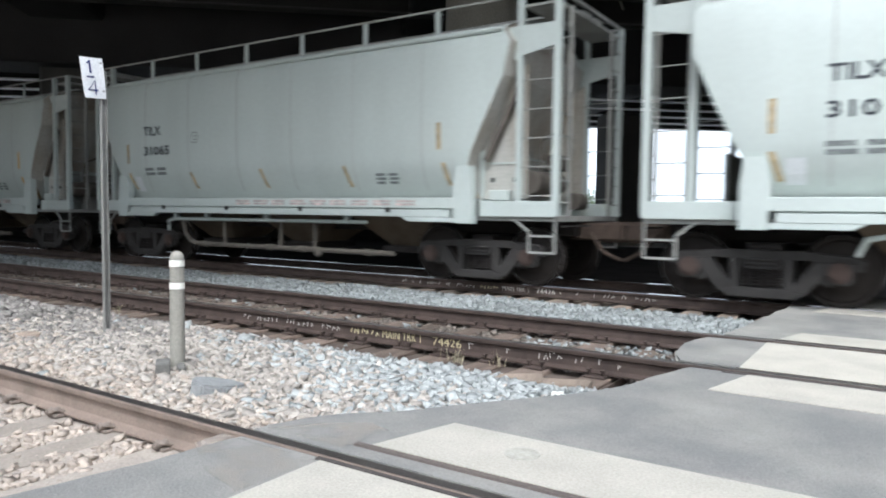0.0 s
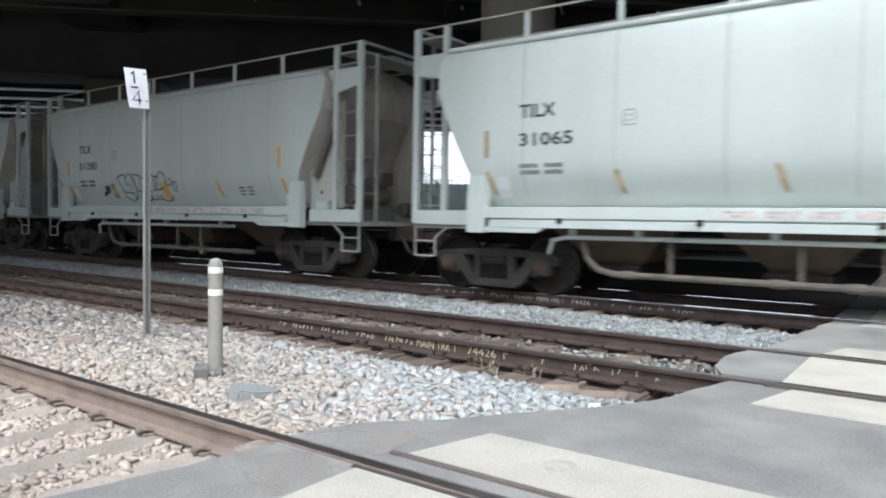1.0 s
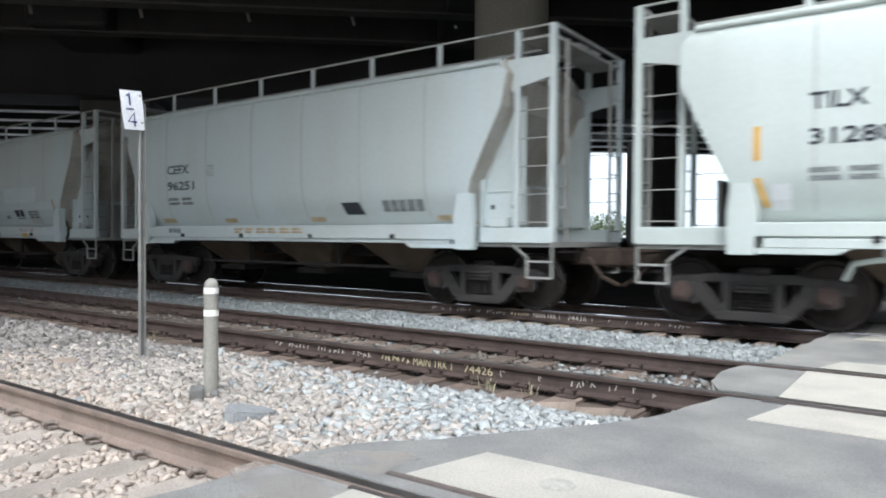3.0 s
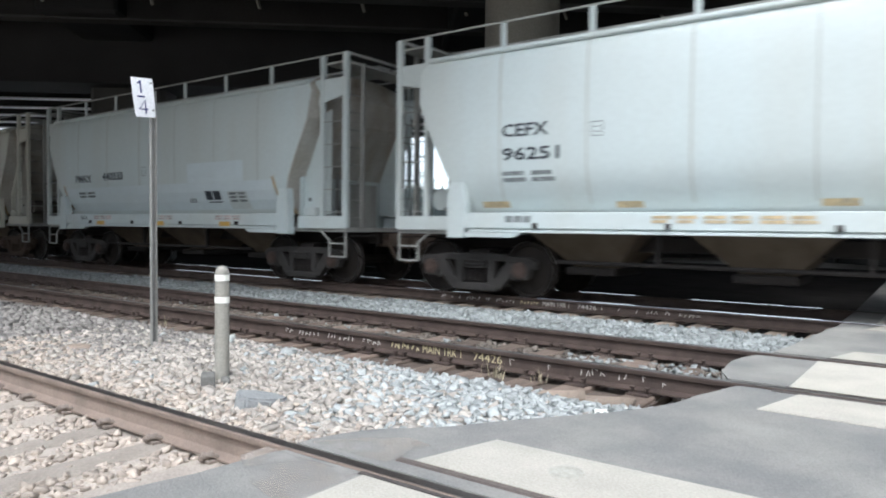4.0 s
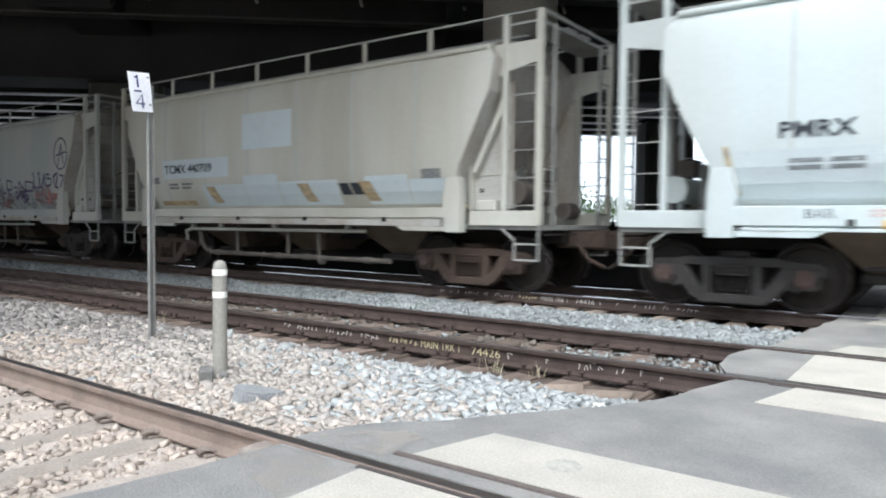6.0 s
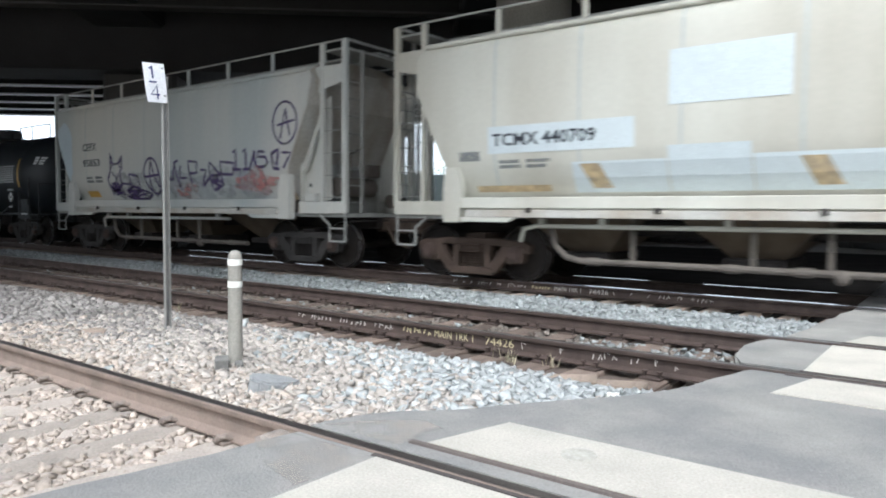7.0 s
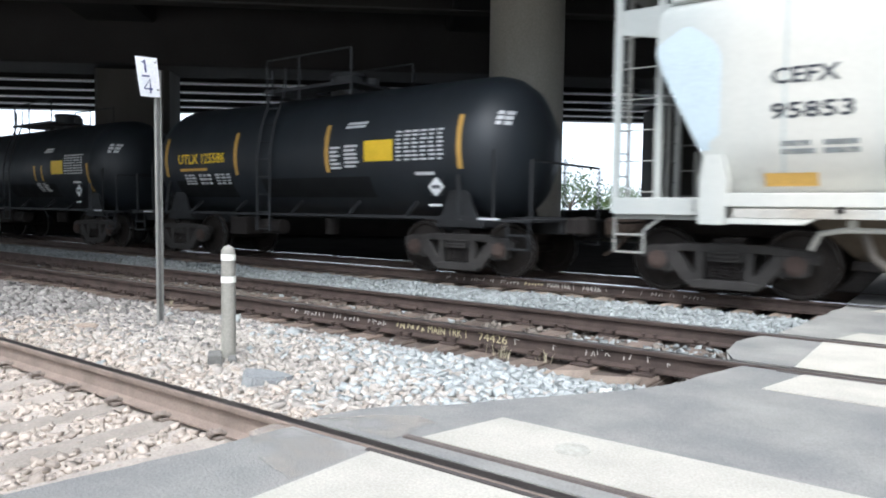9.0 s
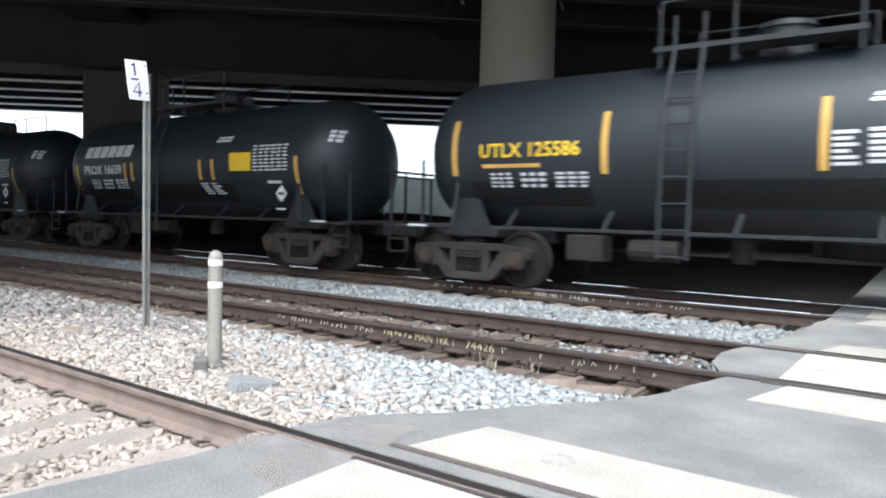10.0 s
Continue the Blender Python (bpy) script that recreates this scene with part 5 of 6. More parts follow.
def consolidated(car, x, z, ink):
    bm_lines = [[(x, z), (x + 0.17, z), (x + 0.17, z + 0.2), (x, z + 0.2), (x, z)], [(x + 0.05, z + 0.06), (x + 0.12, z + 0.06)], [(x + 0.05, z + 0.13), (x + 0.12, z + 0.13)]]
    stroke("stencil_box", bm_lines, 0.016, ink, car, hop_face, "small outlined stencil box")


def hopper_marks_a(car, line1, line2, tape="tan"):
    ink = M["black"]
    L = -HT
    marks(car, line1, line2, L + 0.72, 2.70, 2.28, 0.60, 0.176 * len(line2), ink)
    small_print(car, L + 0.72, L + 1.48, 1.86, 2.02, M["fadegrey"])
    consolidated(car, L + 2.35, 2.50, M["fadegrey"])
    for x, z0, z1, lean in ((L + 0.10, 2.13, 2.55, 0.0), (L + 0.20, 1.56, 1.92, -0.28), (L + 2.30, 1.56, 1.90, -0.28), (L + 4.37, 1.56, 1.92, -0.28), (L + 6.46, 1.56, 1.92, -0.28), (L + 8.50, 1.56, 1.92, -0.2), (L + 8.36, 2.13, 2.55, 0)):
        decal("tape", x, x + 0.085, z0, z1, M[tape], car, hop_face, "faded tan reflective tape", lean=lean)
    decal("sticker", L + 0.30, L + 0.52, 1.52, 1.84, M["white"], car, hop_face, "white placard sheet")
    decal("sill_print", L + 3.7, L + 8.0, 1.24, 1.33, M["pink"], car, hop_face, "faded pink print along the sill", rows=2, cols=9, ragged=0.2)
    small_print(car, L + 7.08, L + 7.58, 1.60, 1.78, M["fadegrey"], 3, 2)


LINE = -1.5 + HT
PITCH = 13.07
ha = "pale grey covered hopper car, clean paint, moving on the far track"
c0 = hopper(ha, "hopA", LINE, True)
hopper_marks_a(c0, "TILX", "310", "tan")
c1 = hopper(ha, "hopA", LINE - PITCH, True)
hopper_marks_a(c1, "TILX", "31065")
c2 = hopper("pale grey covered hopper car with black outlined graffiti", "hopA", LINE - 2 * PITCH, True)
hopper_marks_a(c2, "TILX", "31280", "yellow")
c3 = hopper("pale blue-grey covered hopper car with few markings", "hopB", LINE - 3 * PITCH, False)
c4 = hopper("pale blue-grey covered hopper car with orange sill patches", "hopB", LINE - 4 * PITCH, False)
c5 = hopper("weathered beige-grey covered hopper car with patched lettering", "hopC", LINE - 5 * PITCH, True, True)
c6 = hopper("weathered cream covered hopper car with purple graffiti", "hopD", LINE - 6 * PITCH, True)
L = -HT
marks(c3, "CEFX", "96251", L + 0.82, 2.52, 2.16, 0.80, 0.98, M["black"])
for _x in (L + 2.6, L + 5.2, L + 8.2):
    decal("tape", _x, _x + 0.4, 1.44, 1.53, M["tan"], c3, hop_face, "faded orange patch")
decal("small_print", L + 7.1, L + 8.0, 1.60, 1.80, M["fadegrey"], c3, hop_face, "faded grey block letters", cols=5)
small_print(c3, L + 0.82, L + 1.75, 1.84, 2.0, M["fadegrey"])
consolidated(c3, L + 2.3, 2.45, M["fadegrey"])
decal("tape", L + 0.35, L + 0.85, 1.45, 1.55, M["tan"], c3, hop_face, "faded orange patch")
decal("label", L + 6.2, L + 6.65, 1.56, 1.78, M["black"], c3, hop_face, "black label plate", lean=-0.4)
decal("sill_print", L + 0.9, L + 1.35, 1.22, 1.32, M["fadegrey"], c3, hop_face, "stencilled print on the sill", cols=3)
decal("sill_print", L + 3.2, L + 5.2, 1.22, 1.32, M["tan"], c3, hop_face, "faded orange print along the sill", rows=2, cols=6, ragged=0.3)

decal("patch", L + 0.1, 4.15, 1.46, 2.05, M["bluepatch"], c4, hop_face, "paler repainted band low on the side")
decal("patch", 1.22, 3.18, 2.054, 2.48, M["bluepatch"], c4, hop_face, "paler repainted patch")
small = M["black"]
words("PMRX", 0.20, 0.82, small, c4, L + 0.64, 2.18, lambda x, z: hop_face(x, z)[:1] + (hop_face(x, z)[1] - 0.004, z), "lettering", "black stencilled reporting mark", bold=0.022)
words("440333", 0.20, 0.96, small, c4, L + 2.00, 2.21, lambda x, z: hop_face(x, z)[:1] + (hop_face(x, z)[1] - 0.004, z), "lettering", "black stencilled car number", bold=0.022)


def over_face(x, z):
    p = hop_face(x, z)
    return (p[0], p[1] - 0.005, p[2])


consolidated(c4, L + 3.82, 2.28, M["fadegrey"])
decal("small_print", L + 0.74, L + 1.55, 1.80, 1.94, M["fadegrey"], c4, over_face, "rows of small unreadable print", rows=2, cols=2, gap=0.5)
decal("label", L + 6.23, L + 6.76, 1.67, 1.86, M["black"], c4, over_face, "black label plate", cols=2)
decal("label_rule", L + 6.28, L + 6.77, 1.61, 1.635, M["black"], c4, over_face)
decal("patch", L + 7.0, L + 7.66, 1.47, 1.84, M["oldpatch"], c4, lambda x, z: (x, hop_face(x, z)[1] - 0.003, z), "greyer old paint round the print")
decal("small_print", L + 7.06, L + 7.60, 1.62, 1.82, M["fadegrey"], c4, over_face, "rows of small unreadable print", rows=3, cols=2, gap=0.5)
decal("small_print", L + 5.60, L + 5.86, 1.62, 1.71, M["fadegrey"], c4, over_face, "rows of small unreadable print", rows=3, gap=0.5)
for x in (L + 1.75, L + 4.4, L + 6.85):
    decal("tape", x, x + 0.36, 1.10, 1.20, M["yellow"], c4, lambda a, b: (a, -1.603, b), "orange patch on the sill")
    decal("sill_print", x - 0.15, x + 0.7, 1.24, 1.33, M["pink"], c4, hop_face, "faded pink print", rows=2, cols=3)
words("BAR", 0.11, 0.32, M["fadegrey"], c4, L + 0.95, 1.22, hop_face, "lettering", bold=0.01)
for x, ln in ((L + 0.10, 0.0), (L + 8.62, 0.0)):
    decal("tape", x, x + 0.07, 1.5, 2.12, M["tan"], c4, over_face, "faded tan tape", lean=-0.2)

decal("patch", L + 0.66, L + 3.06, 2.05, 2.47, M["bluepatch"], c5, hop_face, "pale repainted lettering panel")
decal("patch", L + 3.53, L + 5.03, 2.58, 3.30, M["bluepatch"], c5, hop_face, "pale repainted square panel")
for x, w, top in ((2.1, 1.40, 1.88), (3.52, 1.06, 2.05), (4.60, 1.62, 1.90), (6.90, 0.98, 1.94), (7.90, 0.85, 1.86)):
    decal("patch", L + x, L + x + w, 1.44, top, M["bluepatch"], c5, hop_face, "pale blue repainted band")
words("TCMX 440709", 0.20, 1.75, M["black"], c5, L + 0.74, 2.16, over_face, "lettering", "black stencilled reporting mark", bold=0.022)
small_print(c5, L + 0.85, L + 1.75, 1.82, 1.95, M["fadegrey"])
decal("label", L + 6.30, L + 6.84, 1.62, 1.83, M["black"], c5, over_face, "black label plate", lean=-0.3, cols=2)
decal("label", L + 8.2, L + 8.6, 1.86, 2.02, M["fadegrey"], c5, over_face, "grey label plate")
decal("label", L + 0.1, L + 0.5, 1.95, 2.10, M["fadegrey"], c5, over_face, "grey label plate")
decal("tape", L + 0.35, L + 1.7, 1.46, 1.56, M["tan"], c5, over_face, "faded tan tape")
for x in (L + 2.4, L + 5.3, L + 6.9):
    decal("tape", x, x + 0.3, 1.5, 1.85, M["tan"], c5, over_face, "faded tan tape", lean=-0.5)

marks(c6, "CEFX", "95853", L + 0.62, 2.68, 2.26, 0.74, 0.90, M["black"])
small_print(c6, L + 0.75, L + 1.6, 1.84, 2.0, M["fadegrey"])


def end_patch(car):
    """A repainted patch with a rounded top that follows the edge of the side sheet."""
    zs = [1.92 + 0.1 * i for i in range(17)]
    v, fs = [], []
    for z in zs:
        k = max(0.0, (z - 3.05) / 0.50)
        edge = -hopper_end(z, -1) + 0.012
        right = -4.40 - 0.45 * k * k if z > 2.1 else -4.52
        left = edge + 0.42 * max(0.0, (z - 3.3) / 0.25)
        v += [hop_face(min(left, right - 0.02), z), hop_face(right, z)]
    fs = [(2 * i, 2 * i + 1, 2 * i + 3, 2 * i + 2) for i in range(len(zs) - 1)]
    me = bpy.data.meshes.new("patch")
    me.from_pydata(v, [], fs)
    me.materials.append(M["endblue"])
    ob = new("patch", me)
    ob.parent = car
    tagged(ob, "pale blue repainted patch at the car's end")


end_patch(c6)
decal("tape", L + 0.55, L + 1.15, 1.46, 1.62, M["yellow"], c6, hop_face, "yellow patch")
for k in range(7):
    blob("haze", L + 2.6 + k * 0.85, 1.68 + 0.06 * (k % 2), 0.62, 0.30, M["bluespray"], c6, hop_face, "hazy blue spray along the lower side", k * 1.7)
for k, (x, z, rx, rz) in enumerate(((5.12, 1.60, 0.30, 0.16), (5.42, 1.66, 0.26, 0.12), (7.55, 1.70, 0.45, 0.13), (7.95, 1.82, 0.36, 0.22), (8.05, 1.62, 0.22, 0.16), (8.35, 1.74, 0.34, 0.10))):
    blob("spray_patch", L + x, z, rx, rz, M["redspray"], c6, over_face, "faded red spray patch", 3.1 + k)


def top_face(x, z):
    p = hop_face(x, z)
    return (p[0], p[1] - 0.009, p[2])


def arc(cx, cz, rx, rz, a0=0, a1=360, n=20):
    return [(cx + rx * math.cos(radians(a0 + (a1 - a0) * i / n)), cz + rz * math.sin(radians(a0 + (a1 - a0) * i / n))) for i in range(n + 1)]


def runs(o, *lines):
    return [[(o + x, z) for x, z in ln] for ln in lines]


def graffiti_purple(car):
    o = L
    spray = lambda lines, w, lab: stroke("graffiti", lines, w, M["purple"], car, top_face, lab)
    spray([arc(o + 8.90, 2.88, 0.36, 0.42)] + runs(o, [(8.76, 2.56), (8.92, 3.16), (9.05, 2.62)], [(8.66, 2.84), (9.18, 2.92)]), 0.05, "purple sprayed ringed letter")
    for x in (7.20, 7.54):
        spray(runs(o, [(x, 2.36), (x + 0.11, 2.42), (x + 0.10, 2.01)], [(x - 0.02, 2.00), (x + 0.26, 2.00)]), 0.062, "purple sprayed number")
    spray(runs(o, [(7.78, 2.03), (7.95, 2.37)], [(7.92, 2.36), (7.97, 2.05)]), 0.075, "purple sprayed stroke")
    spray(runs(o, [(8.26, 2.34), (8.06, 2.35), (8.05, 2.24), (8.28, 2.23), (8.36, 2.12), (8.26, 2.04), (8.02, 2.03)]), 0.062, "purple sprayed number")
    spray(runs(o, [(8.46, 2.28), (8.70, 2.37), (8.62, 2.04)], [(8.48, 2.30), (8.52, 1.99), (8.70, 1.98)]), 0.075, "purple sprayed number")
    spray(runs(o, [(8.80, 2.30), (9.07, 2.28), (8.82, 1.98)]), 0.055, "purple sprayed number")
    spray(runs(o, [(4.64, 2.26), (4.56, 1.88), (4.85, 1.84), (5.0, 2.24), (5.09, 1.59)], [(4.95, 2.22), (5.15, 2.28)], [(5.23, 2.16), (5.15, 1.87), (5.44, 1.87)]), 0.058, "purple sprayed letters")
    spray(runs(o, [(5.58, 1.75), (5.54, 2.25), (5.88, 2.21), (5.85, 1.97), (5.55, 1.97)], [(5.99, 2.03), (6.22, 2.03), (5.96, 1.66), (6.31, 1.86), (6.36, 2.2), (6.6, 2.0), (6.75, 1.9), (6.74, 1.7), (6.32, 1.57), (6.31, 1.9), (6.75, 1.9)],
               [(6.77, 1.92), (6.76, 2.19), (7.24, 2.14), (7.15, 1.9), (6.77, 1.92)]), 0.058, "purple sprayed letters")
    spray([arc(o + 3.97, 1.95, 0.33, 0.43)] + runs(o, [(3.80, 1.56), (3.97, 2.34), (4.20, 1.60)], [(3.64, 1.93), (4.30, 1.97)]), 0.062, "purple sprayed ringed letter")
    spray(runs(o, [(1.90, 1.50), (1.88, 1.9), (2.05, 2.1), (2.09, 2.58), (2.2, 2.28), (2.45, 2.3), (2.66, 2.49), (2.62, 2.16), (2.52, 2.1), (2.5, 1.75), (2.3, 1.68), (2.1, 1.78)],
               [(2.15, 2.1), (2.3, 1.9), (2.42, 2.05)], [(2.5, 1.80), (2.95, 1.76), (2.95, 2.02), (3.34, 1.96), (3.32, 1.68), (2.9, 1.7)], [(2.6, 1.6), (3.0, 1.72), (3.73, 1.52), (3.45, 1.40), (2.7, 1.42), (2.5, 1.48)]), 0.06, "purple sprayed figure outline")
    rnd = random.Random(5)
    spray([[(o + 1.92 + rnd.random() * 0.55, 1.48 + rnd.random() * 0.35) for _ in range(4)] for _ in range(7)] + [[(o + 2.6 + rnd.random() * 0.9, 1.42 + rnd.random() * 0.22) for _ in range(4)] for _ in range(6)]
          + runs(o, [(2.08, 2.5), (2.14, 2.2), (2.06, 2.2)], [(2.6, 2.4), (2.5, 2.22), (2.62, 2.2)]), 0.045, "purple sprayed shading")
    spray([[(o + 6.34 + rnd.random() * 0.36, 1.64 + rnd.random() * 0.22) for _ in range(5)] for _ in range(3)], 0.06, "purple sprayed shading")


def graffiti_black(car):
    o = L
    letters = (
        ([(2.52, 2.08), (2.83, 2.13)], [(2.53, 2.08), (2.60, 1.92), (2.69, 1.78), (2.67, 1.73), (2.72, 1.58), (2.97, 1.48), (3.12, 1.56), (3.13, 1.68), (2.72, 1.71)], [(2.86, 2.10), (2.88, 1.86)]),
        (arc(3.04, 2.04, 0.12, 0.10, 190, 20, 8) + [(3.22, 1.84), (3.28, 1.69), (3.20, 1.58), (3.10, 1.53)], [(3.00, 1.93), (3.04, 1.80), (3.08, 1.80)]),
        ([(3.18, 2.12), (3.50, 2.09)], [(3.24, 2.06), (3.30, 1.85), (3.36, 1.72), (3.50, 1.72)], [(3.47, 2.08), (3.51, 1.74)], arc(3.60, 1.59, 0.23, 0.09, 170, 372, 9)),
        ([(3.53, 2.03), (3.80, 2.03), (3.86, 2.09), (4.02, 2.10)], [(3.78, 2.02), (3.76, 1.74), (3.90, 1.70)], arc(3.92, 1.60, 0.13, 0.08, 150, 360, 8)),
        ([(4.03, 2.06), (4.26, 2.04)], [(4.08, 2.03), (4.06, 1.76)], [(4.20, 2.02), (4.16, 1.74), (3.98, 1.75)], arc(4.12, 1.62, 0.12, 0.09, 190, 350, 8)),
        (arc(4.37, 1.98, 0.16, 0.17, 175, 10, 9) + [(4.55, 1.80)], [(4.20, 1.74), (4.42, 1.80)], arc(4.43, 1.60, 0.24, 0.11, 160, 375, 10)),
    )
    for runs_ in letters:
        stroke("graffiti", [[(o + x, z) for x, z in ln] for ln in runs_], 0.036, M["spray"], car, top_face, "black outlined sprayed letter")
    stroke("graffiti", runs(o, [(4.64, 1.99), (4.76, 1.97)], [(4.60, 1.86), (4.74, 1.84)], [(4.72, 1.92), (4.94, 1.91), (4.90, 1.70), (4.78, 1.74), (4.78, 1.90)]), 0.034, M["spray"], car, top_face, "black sprayed mark")
    rnd = random.Random(2)
    stroke("graffiti", [[(o + 1.72 + rnd.random() * 0.42, 1.62 + rnd.random() * 0.26) for _ in range(4)] for _ in range(5)], 0.05, M["spray"], car, top_face, "black sprayed scribble")


graffiti_purple(c6)
graffiti_black(c2)
decal("tape", L + 2.20, L + 2.40, 1.56, 1.92, M["tan"], c2, over_face, "yellow tape over graffiti", lean=-0.1)
decal("tape", L + 4.44, L + 4.60, 1.52, 1.94, M["yellow"], c2, over_face, "yellow tape over graffiti")

TR, TZ, TH = 1.30, 2.20, 4.10      # tank radius, axis height, truck centres


def tank_face(x, z):
    d = max(-1.0, min(1.0, (z - TZ) / TR))
    a = d * 1.0
    return (x, -(TR + 0.006) * math.cos(a), TZ + (TR + 0.006) * math.sin(a))


def tank_car(label, at, patch=True):
    car = tagged(empty("tank_car", pose(at, RAIL_Y, 0)), label, "freight car", "cars of the freight train")
    K, I = M["tank"], M["blackiron"]
    bm = bmesh.new()
    seg = 56
    half = [(4.3, TR), (4.44, 1.29), (4.68, 1.22), (4.90, 1.06), (5.08, 0.78), (5.19, 0.40), (5.22, 0.02)]
    st = [(-x, r) for x, r in half[::-1]] + half
    rings = [[bm.verts.new((x, r * math.cos(2 * math.pi * i / seg), TZ + r * math.sin(2 * math.pi * i / seg))) for i in range(seg)] for x, r in st]
    for a, b in zip(rings, rings[1:]):
        for i in range(seg):
            bm.faces.new((a[i], a[(i + 1) % seg], b[(i + 1) % seg], b[i]))
    bm.faces.new(rings[0])
    bm.faces.new(rings[-1][::-1])
    shell = part("tank_shell", bm, K, car, "satin black riveted-free tank shell", smooth=True)
    for x in (-4.3, -2.2, 0.0, 2.2, 4.3):
        bm = bmesh.new()
        bmesh.ops.create_cone(bm, cap_ends=False, segments=56, radius1=TR + 0.004, radius2=TR + 0.004, depth=0.03, matrix=Matrix.Translation((x, 0, TZ)) @ Matrix.Rotation(radians(90), 4, "Y"))
        part("weld_seam", bm, K, shell, smooth=True)
    if patch:
        decal("patch", -4.0, -1.9, 1.25, 1.70, M["tank_dull"], car, tank_face, "tarry black patch low on the shell")
        decal("patch", -0.9, 2.2, 1.25, 1.70, M["tank_dull"], car, tank_face, "tarry black patch low on the shell")
    # dome platform, rails and ladders
    bm = bmesh.new()
    box(bm, -1.10, 1.52, -0.95, -0.40, 3.54, 3.58)
    box(bm, -1.10, 1.52, 0.40, 0.95, 3.54, 3.58)
    box(bm, -1.10, -0.15, -0.40, 0.40, 3.54, 3.58)
    box(bm, 1.05, 1.52, -0.40, 0.40, 3.54, 3.58)
    bar(bm, (-1.10, -0.97, 3.56), (1.52, -0.97, 3.56), 0.05, 0.07)
    part("platform", bm, M["greyiron"], car, "grey iron walkway on top")
    for y in (-0.95, 0.95):
        for x in (-1.02, -0.02, 1.46):
            part("rail_post", rod(bmesh.new(), (x, y, 3.3), (x, y, 4.22), 0.022, 6), M["greyiron"], car)
        for z in (4.22,):
            part("guard_rail", rod(bmesh.new(), (-1.02, y, z), (1.46, y, z), 0.020, 6), M["greyiron"], car)
    bm = bmesh.new()
    bmesh.ops.create_cone(bm, cap_ends=True, segments=24, radius1=0.36, radius2=0.36, depth=0.42, matrix=Matrix.Translation((0.45, 0, 3.66)))
    bmesh.ops.create_cone(bm, cap_ends=True, segments=24, radius1=0.40, radius2=0.36, depth=0.08, matrix=Matrix.Translation((0.45, 0, 3.90)))
    part("manway", bm, M["greyiron"], car, "round manway with lid", smooth=True)
    for x in (1.15, -0.35):
        bm = rod(bmesh.new(), (x, 0, 3.4), (x, 0, 3.78), 0.13, 14)
        part("valve", bm, M["greyiron"], car)
    for x in (-0.60, ):
        bm = bmesh.new()
        for dx in (-0.20, 0.20):
            tube(bm, [(x + dx, -1.40, 0.62), (x + dx, -1.40, 2.2), (x + dx, -1.28, 2.8), (x + dx, -0.99, 3.55), (x + dx, -0.99, 4.0)], 0.024, 6)
        for k in range(8):
            z = 0.66 + k * 0.36
            y = -1.40 if z < 2.3 else -1.40 + (z - 2.3) * 0.33
            rod(bm, (x - 0.2, y, z), (x + 0.2, y, z), 0.015, 6)
        part("ladder", bm, M["greyiron"], car, "ladder up the tank side")
    # running rail, saddles and stub sill
    for side in (-1, 1):
        bm = bmesh.new()
        bar(bm, (-4.9, side * 1.36, 0.98), (4.9, side * 1.36, 0.98), 0.05, 0.05)
        for x in (-3.2, -1.6, 0.2, 1.8, 3.2):
            bar(bm, (x, side * 1.36, 0.98), (x, side * 1.05, 1.25), 0.05, 0.05)
        part("side_rail", bm, I, car)
        for s in (-1, 1):
            bm = bmesh.new()
            plate(bm, [(s * 4.62, 0.82), (s * 3.62, 0.82), (s * 3.80, 1.15), (s * 4.02, 1.72), (s * 4.2, 1.72), (s * 4.42, 1.15)], side * 1.0, side * 1.06)
            bar(bm, (s * 4.32, side * 1.28, 0.95), (s * 4.22, side * 1.24, 1.7), 0.07, 0.05)
            part("saddle", bm, I, car, "saddle bracket under the tank")
            bm = bmesh.new()
            bar(bm, (s * 4.95, side * 1.25, 0.9), (s * 4.95, side * 1.25, 2.1), 0.04, 0.04)
            bar(bm, (s * 5.65, side * 1.25, 0.9), (s * 5.65, side * 1.25, 1.9), 0.04, 0.04)
            bar(bm, (s * 5.65, side * 1.25, 1.9), (s * 5.65, -side * 1.25, 1.9), 0.04, 0.04)
            part("end_rail", bm, I, car)
            bm = bmesh.new()
            for a, b in (((s * 5.65, side * 1.3, 0.95), (s * 5.65, side * 1.3, 0.50)), ((s * 5.25, side * 1.3, 0.95), (s * 5.25, side * 1.3, 0.50)), ((s * 5.65, side * 1.3, 0.50), (s * 5.25, side * 1.3, 0.50)), ((s * 5.65, side * 1.3, 0.72), (s * 5.25, side * 1.3, 0.72))):
                bar(bm, a, b, 0.03, 0.03)
            part("step", bm, I, car)
    for s in (-1, 1):
        bm = bmesh.new()
        box(bm, min(s * 2.9, s * 5.7), max(s * 2.9, s * 5.7), -0.30, 0.30, 0.72, 1.0, 0.02)
        box(bm, min(s * 3.6, s * 4.6), max(s * 3.6, s * 4.6), -1.0, 1.0, 0.80, 0.95, 0.02)
        box(bm, min(s * 5.0, s * 5.72), max(s * 5.0, s * 5.72), -1.36, 1.36, 0.93, 0.97)
        part("stub_sill", bm, I, car)
        bm = bmesh.new()
        box(bm, min(s * 5.5, s * 5.9), max(s * 5.5, s * 5.9), -0.16, 0.16, 0.72, 1.0, 0.03)
        box(bm, min(s * 5.85, s * 6.12), max(s * 5.85, s * 6.12), -0.20, 0.18, 0.70, 1.02, 0.05)
        part("coupler", bm, M["truck"], car, "knuckle coupler")
        decal("end_stripe", min(s * 4.75, s * 5.15), max(s * 4.75, s * 5.15), 0.955, 0.99, M["white"], car, lambda a, b: (a, -1.392, b), "white sill stripe")
    part("bottom_valve", rod(bmesh.new(), (0, 0, 0.55), (0, 0, 0.95), 0.16, 12), M["truck"], car)
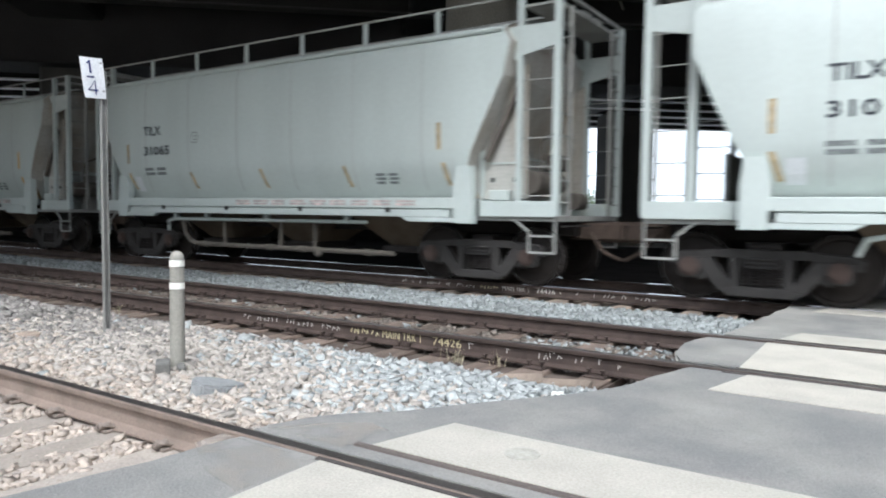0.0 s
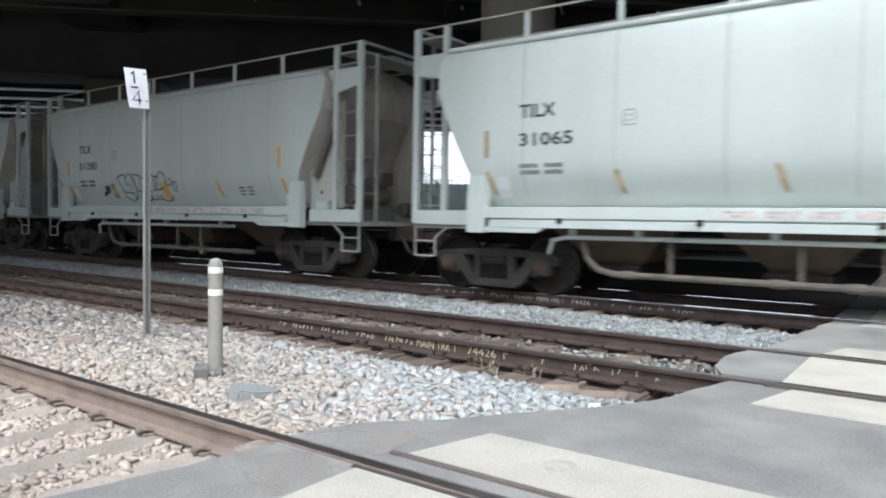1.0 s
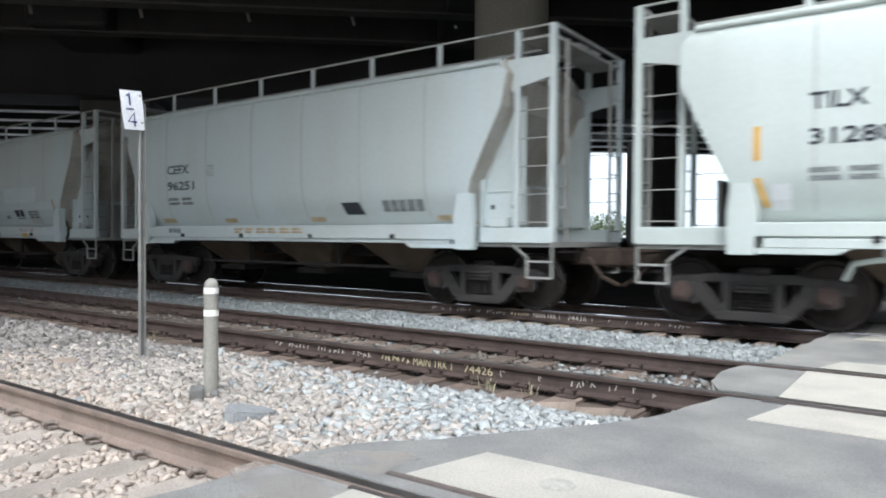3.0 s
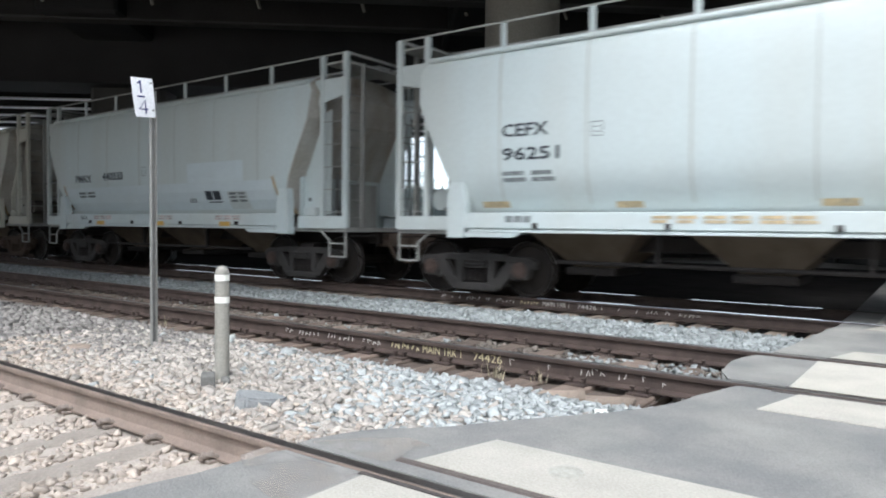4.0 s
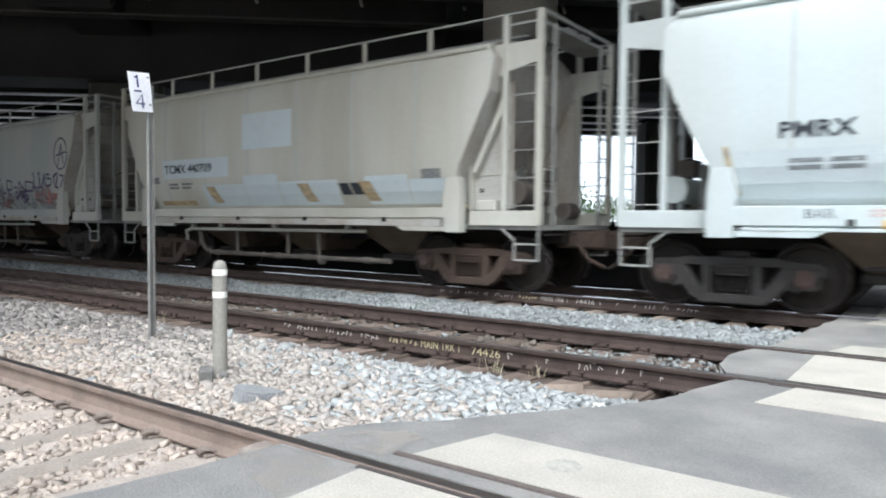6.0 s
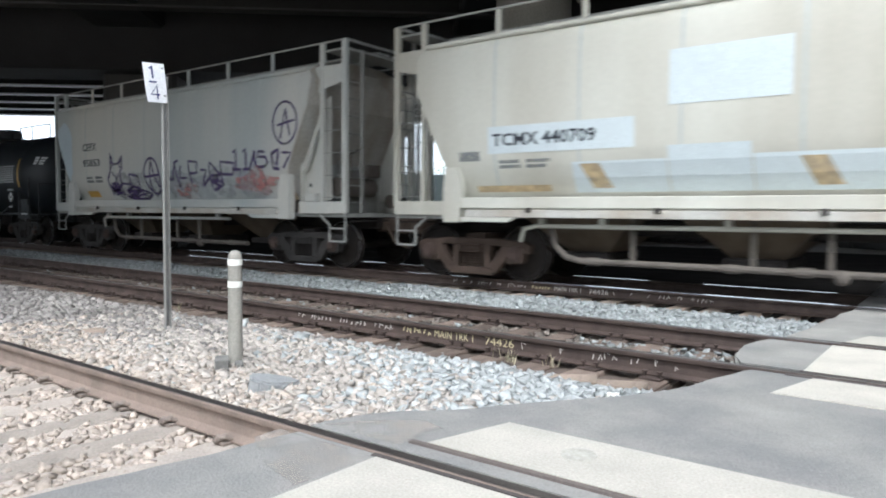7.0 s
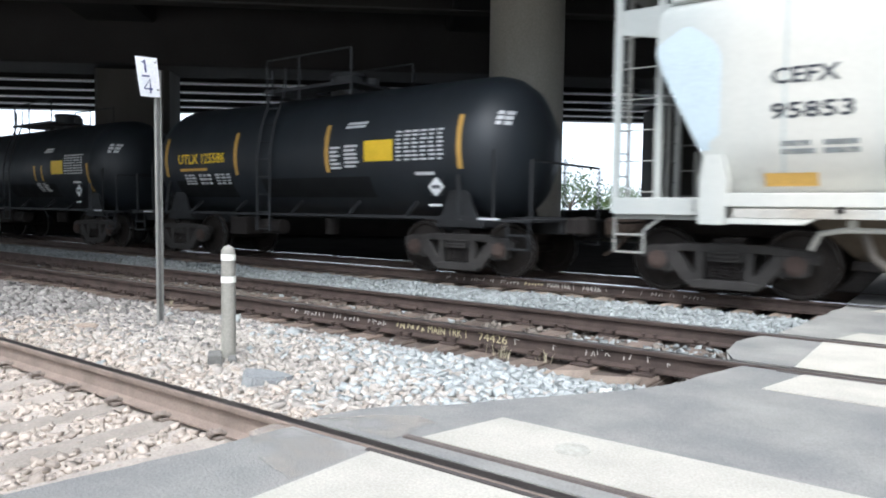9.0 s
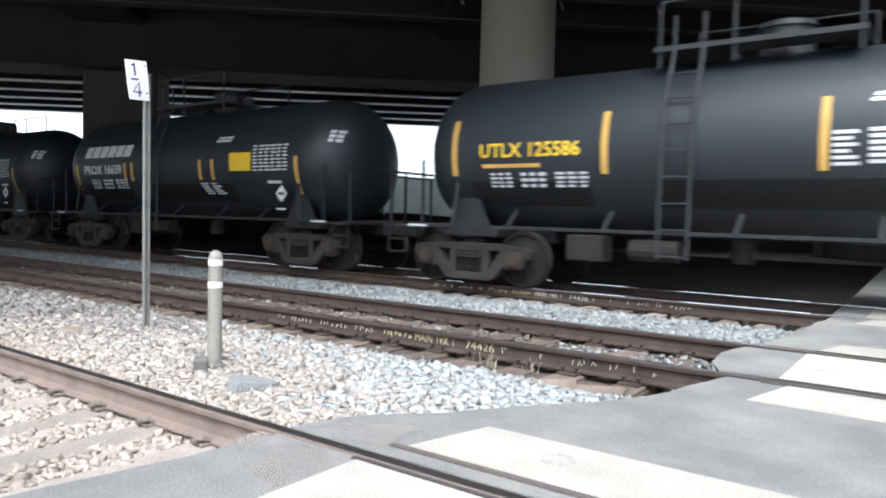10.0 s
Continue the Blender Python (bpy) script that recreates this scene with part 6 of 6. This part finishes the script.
    part("brake_cylinder", rod(bmesh.new(), (-1.4, -0.75, 0.7), (-0.7, -0.75, 0.7), 0.16, 12), M["truck"], car)
    part("reservoir", box(bmesh.new(), -2.4, -1.8, -0.9, -0.5, 0.5, 0.9, 0.02), M["truck"], car)
    CARS.append((car, at, trucks(car, TH, False)))
    return car


def tank_marks(car, mode):
    Y, W = M["yellow"], M["white"]
    if mode == 0:
        for x in (-4.28, -1.66, 1.15, 4.28):
            decal("reflective_strip", x - 0.05, x + 0.05, 1.80, 2.72, Y, car, tank_face, "yellow reflective strip", lean=0.0)
        words("UTLX 125586", 0.23, 1.74, M["sun_yellow"], car, -3.78, 2.08, tank_face, "lettering", "yellow reporting mark and number", bold=0.02)
        decal("small_print", -3.74, -2.7, 1.92, 1.98, Y, car, tank_face, "yellow line of print")
    else:
        for x, z in ((-4.27, 1.55), (-1.97, 1.80), (-1.66, 1.80), (1.08, 1.80), (1.53, 1.80), (4.20, 1.45)):
            decal("reflective_strip", x - 0.05, x + 0.05, z, 2.24, Y, car, tank_face, "yellow reflective strip")
        words("PROX 16659", 0.24, 1.78, W, car, -3.90, 1.97, tank_face, "lettering", "white reporting mark and number", bold=0.02)
        decal("name_bar", -3.90, -1.75, 2.40, 2.70, W, car, tank_face, "white company name block", cols=6, lean=0.25)
    for x0, x1, r in ((-3.6, -3.2, 3), (-3.05, -2.6, 2), (-2.45, -1.9, 3)):
        decal("small_print", x0, x1, 1.60, 1.84, W, car, tank_face, "white rows of small print", rows=r + 1, cols=3, gap=0.7, ragged=0.3)
    if mode == 0:
        decal("small_print", 1.24, 1.54, 1.86, 2.28, W, car, tank_face, "white rows of small print", rows=6, gap=0.8, ragged=0.4)
        decal("small_print", 1.62, 2.00, 1.88, 2.30, W, car, tank_face, "white rows of small print", rows=6, gap=0.7, ragged=0.3)
    else:
        decal("small_print", 1.15, 1.45, 1.46, 1.72, W, car, tank_face, "white rows of small print", rows=5, gap=0.8, ragged=0.4, lean=-0.5)
        decal("small_print", 1.52, 1.86, 1.46, 1.72, W, car, tank_face, "white rows of small print", rows=5, gap=0.8, ragged=0.4, lean=-0.5)
    decal("yellow_panel", 2.13, 2.83, 1.98, 2.36, M["sun_yellow"], car, tank_face, "bright yellow notice panel")
    decal("small_print", 2.90, 3.98, 1.97, 2.50, W, car, tank_face, "white test table", rows=8, cols=6, gap=1.1, ragged=0.4)
    decal("small_print", 1.6, 2.1, 2.62, 2.74, W, car, tank_face, "white slanted mark", lean=0.5, rows=2, gap=0.4)
    decal("small_print", 3.3, 3.72, 1.70, 1.76, W, car, tank_face, "white outlined strip")
    cx, cz = 3.85, 1.50
    bm = plate(bmesh.new(), [(cx, cz - 0.17), (cx + 0.17, cz), (cx, cz + 0.17), (cx - 0.17, cz)], -1.345, -1.335)
    pl = part("placard", bm, W, car, "white diamond placard")
    bm = box(bmesh.new(), cx - 0.13, cx + 0.13, -1.333, -1.318, cz - 0.15, cz + 0.15)
    part("placard_holder", bm, M["blackiron"], pl)
    decal("placard_number", cx - 0.09, cx + 0.09, cz - 0.03, cz + 0.03, M["black"], pl, lambda a, b: (a, -1.349, b), cols=3)
    decal("small_print", cx - 0.14, cx + 0.14, cz - 0.33, cz - 0.29, W, car, lambda a, b: (a, -1.345, b), "white strip of print")

    def head(x, z):
        r = float(np.interp(x, [4.3, 4.44, 4.68, 4.90, 5.08, 5.19], [1.30, 1.29, 1.22, 1.06, 0.78, 0.40])) + 0.012
        return (x + 0.008, -math.sqrt(max(0.0004, r * r - (z - TZ) ** 2)), z)

    decal("head_print", 4.84, 5.02, 2.52, 2.76, W, car, head, "white print on the tank end", rows=3, cols=2, ragged=0.2)


T0 = -88.43
t0 = tank_car("black tank car with yellow lettering and walkway on top", T0)
t1 = tank_car("black tank car with white lettering and yellow strips", T0 - 12.3)
t2 = tank_car("black tank car trailing in the train", T0 - 24.6)
t3 = tank_car("black tank car trailing in the train", T0 - 36.9)
tank_marks(t0, 0)
tank_marks(t1, 1)
tank_marks(t2, 1)


def motions():
    n = 150
    for car, at, sets in CARS:
        walk(car, [(t * 0.5, pose(at + run(t * 0.5), RAIL_Y, 0)) for t in range(21)])
        for ws, x in sets:
            walk(ws, [(k / 15, pose(x, 0, 0.457, 0, math.degrees(run(k / 15) / 0.457) % 360, 0)) for k in range(n + 1)])


motions()
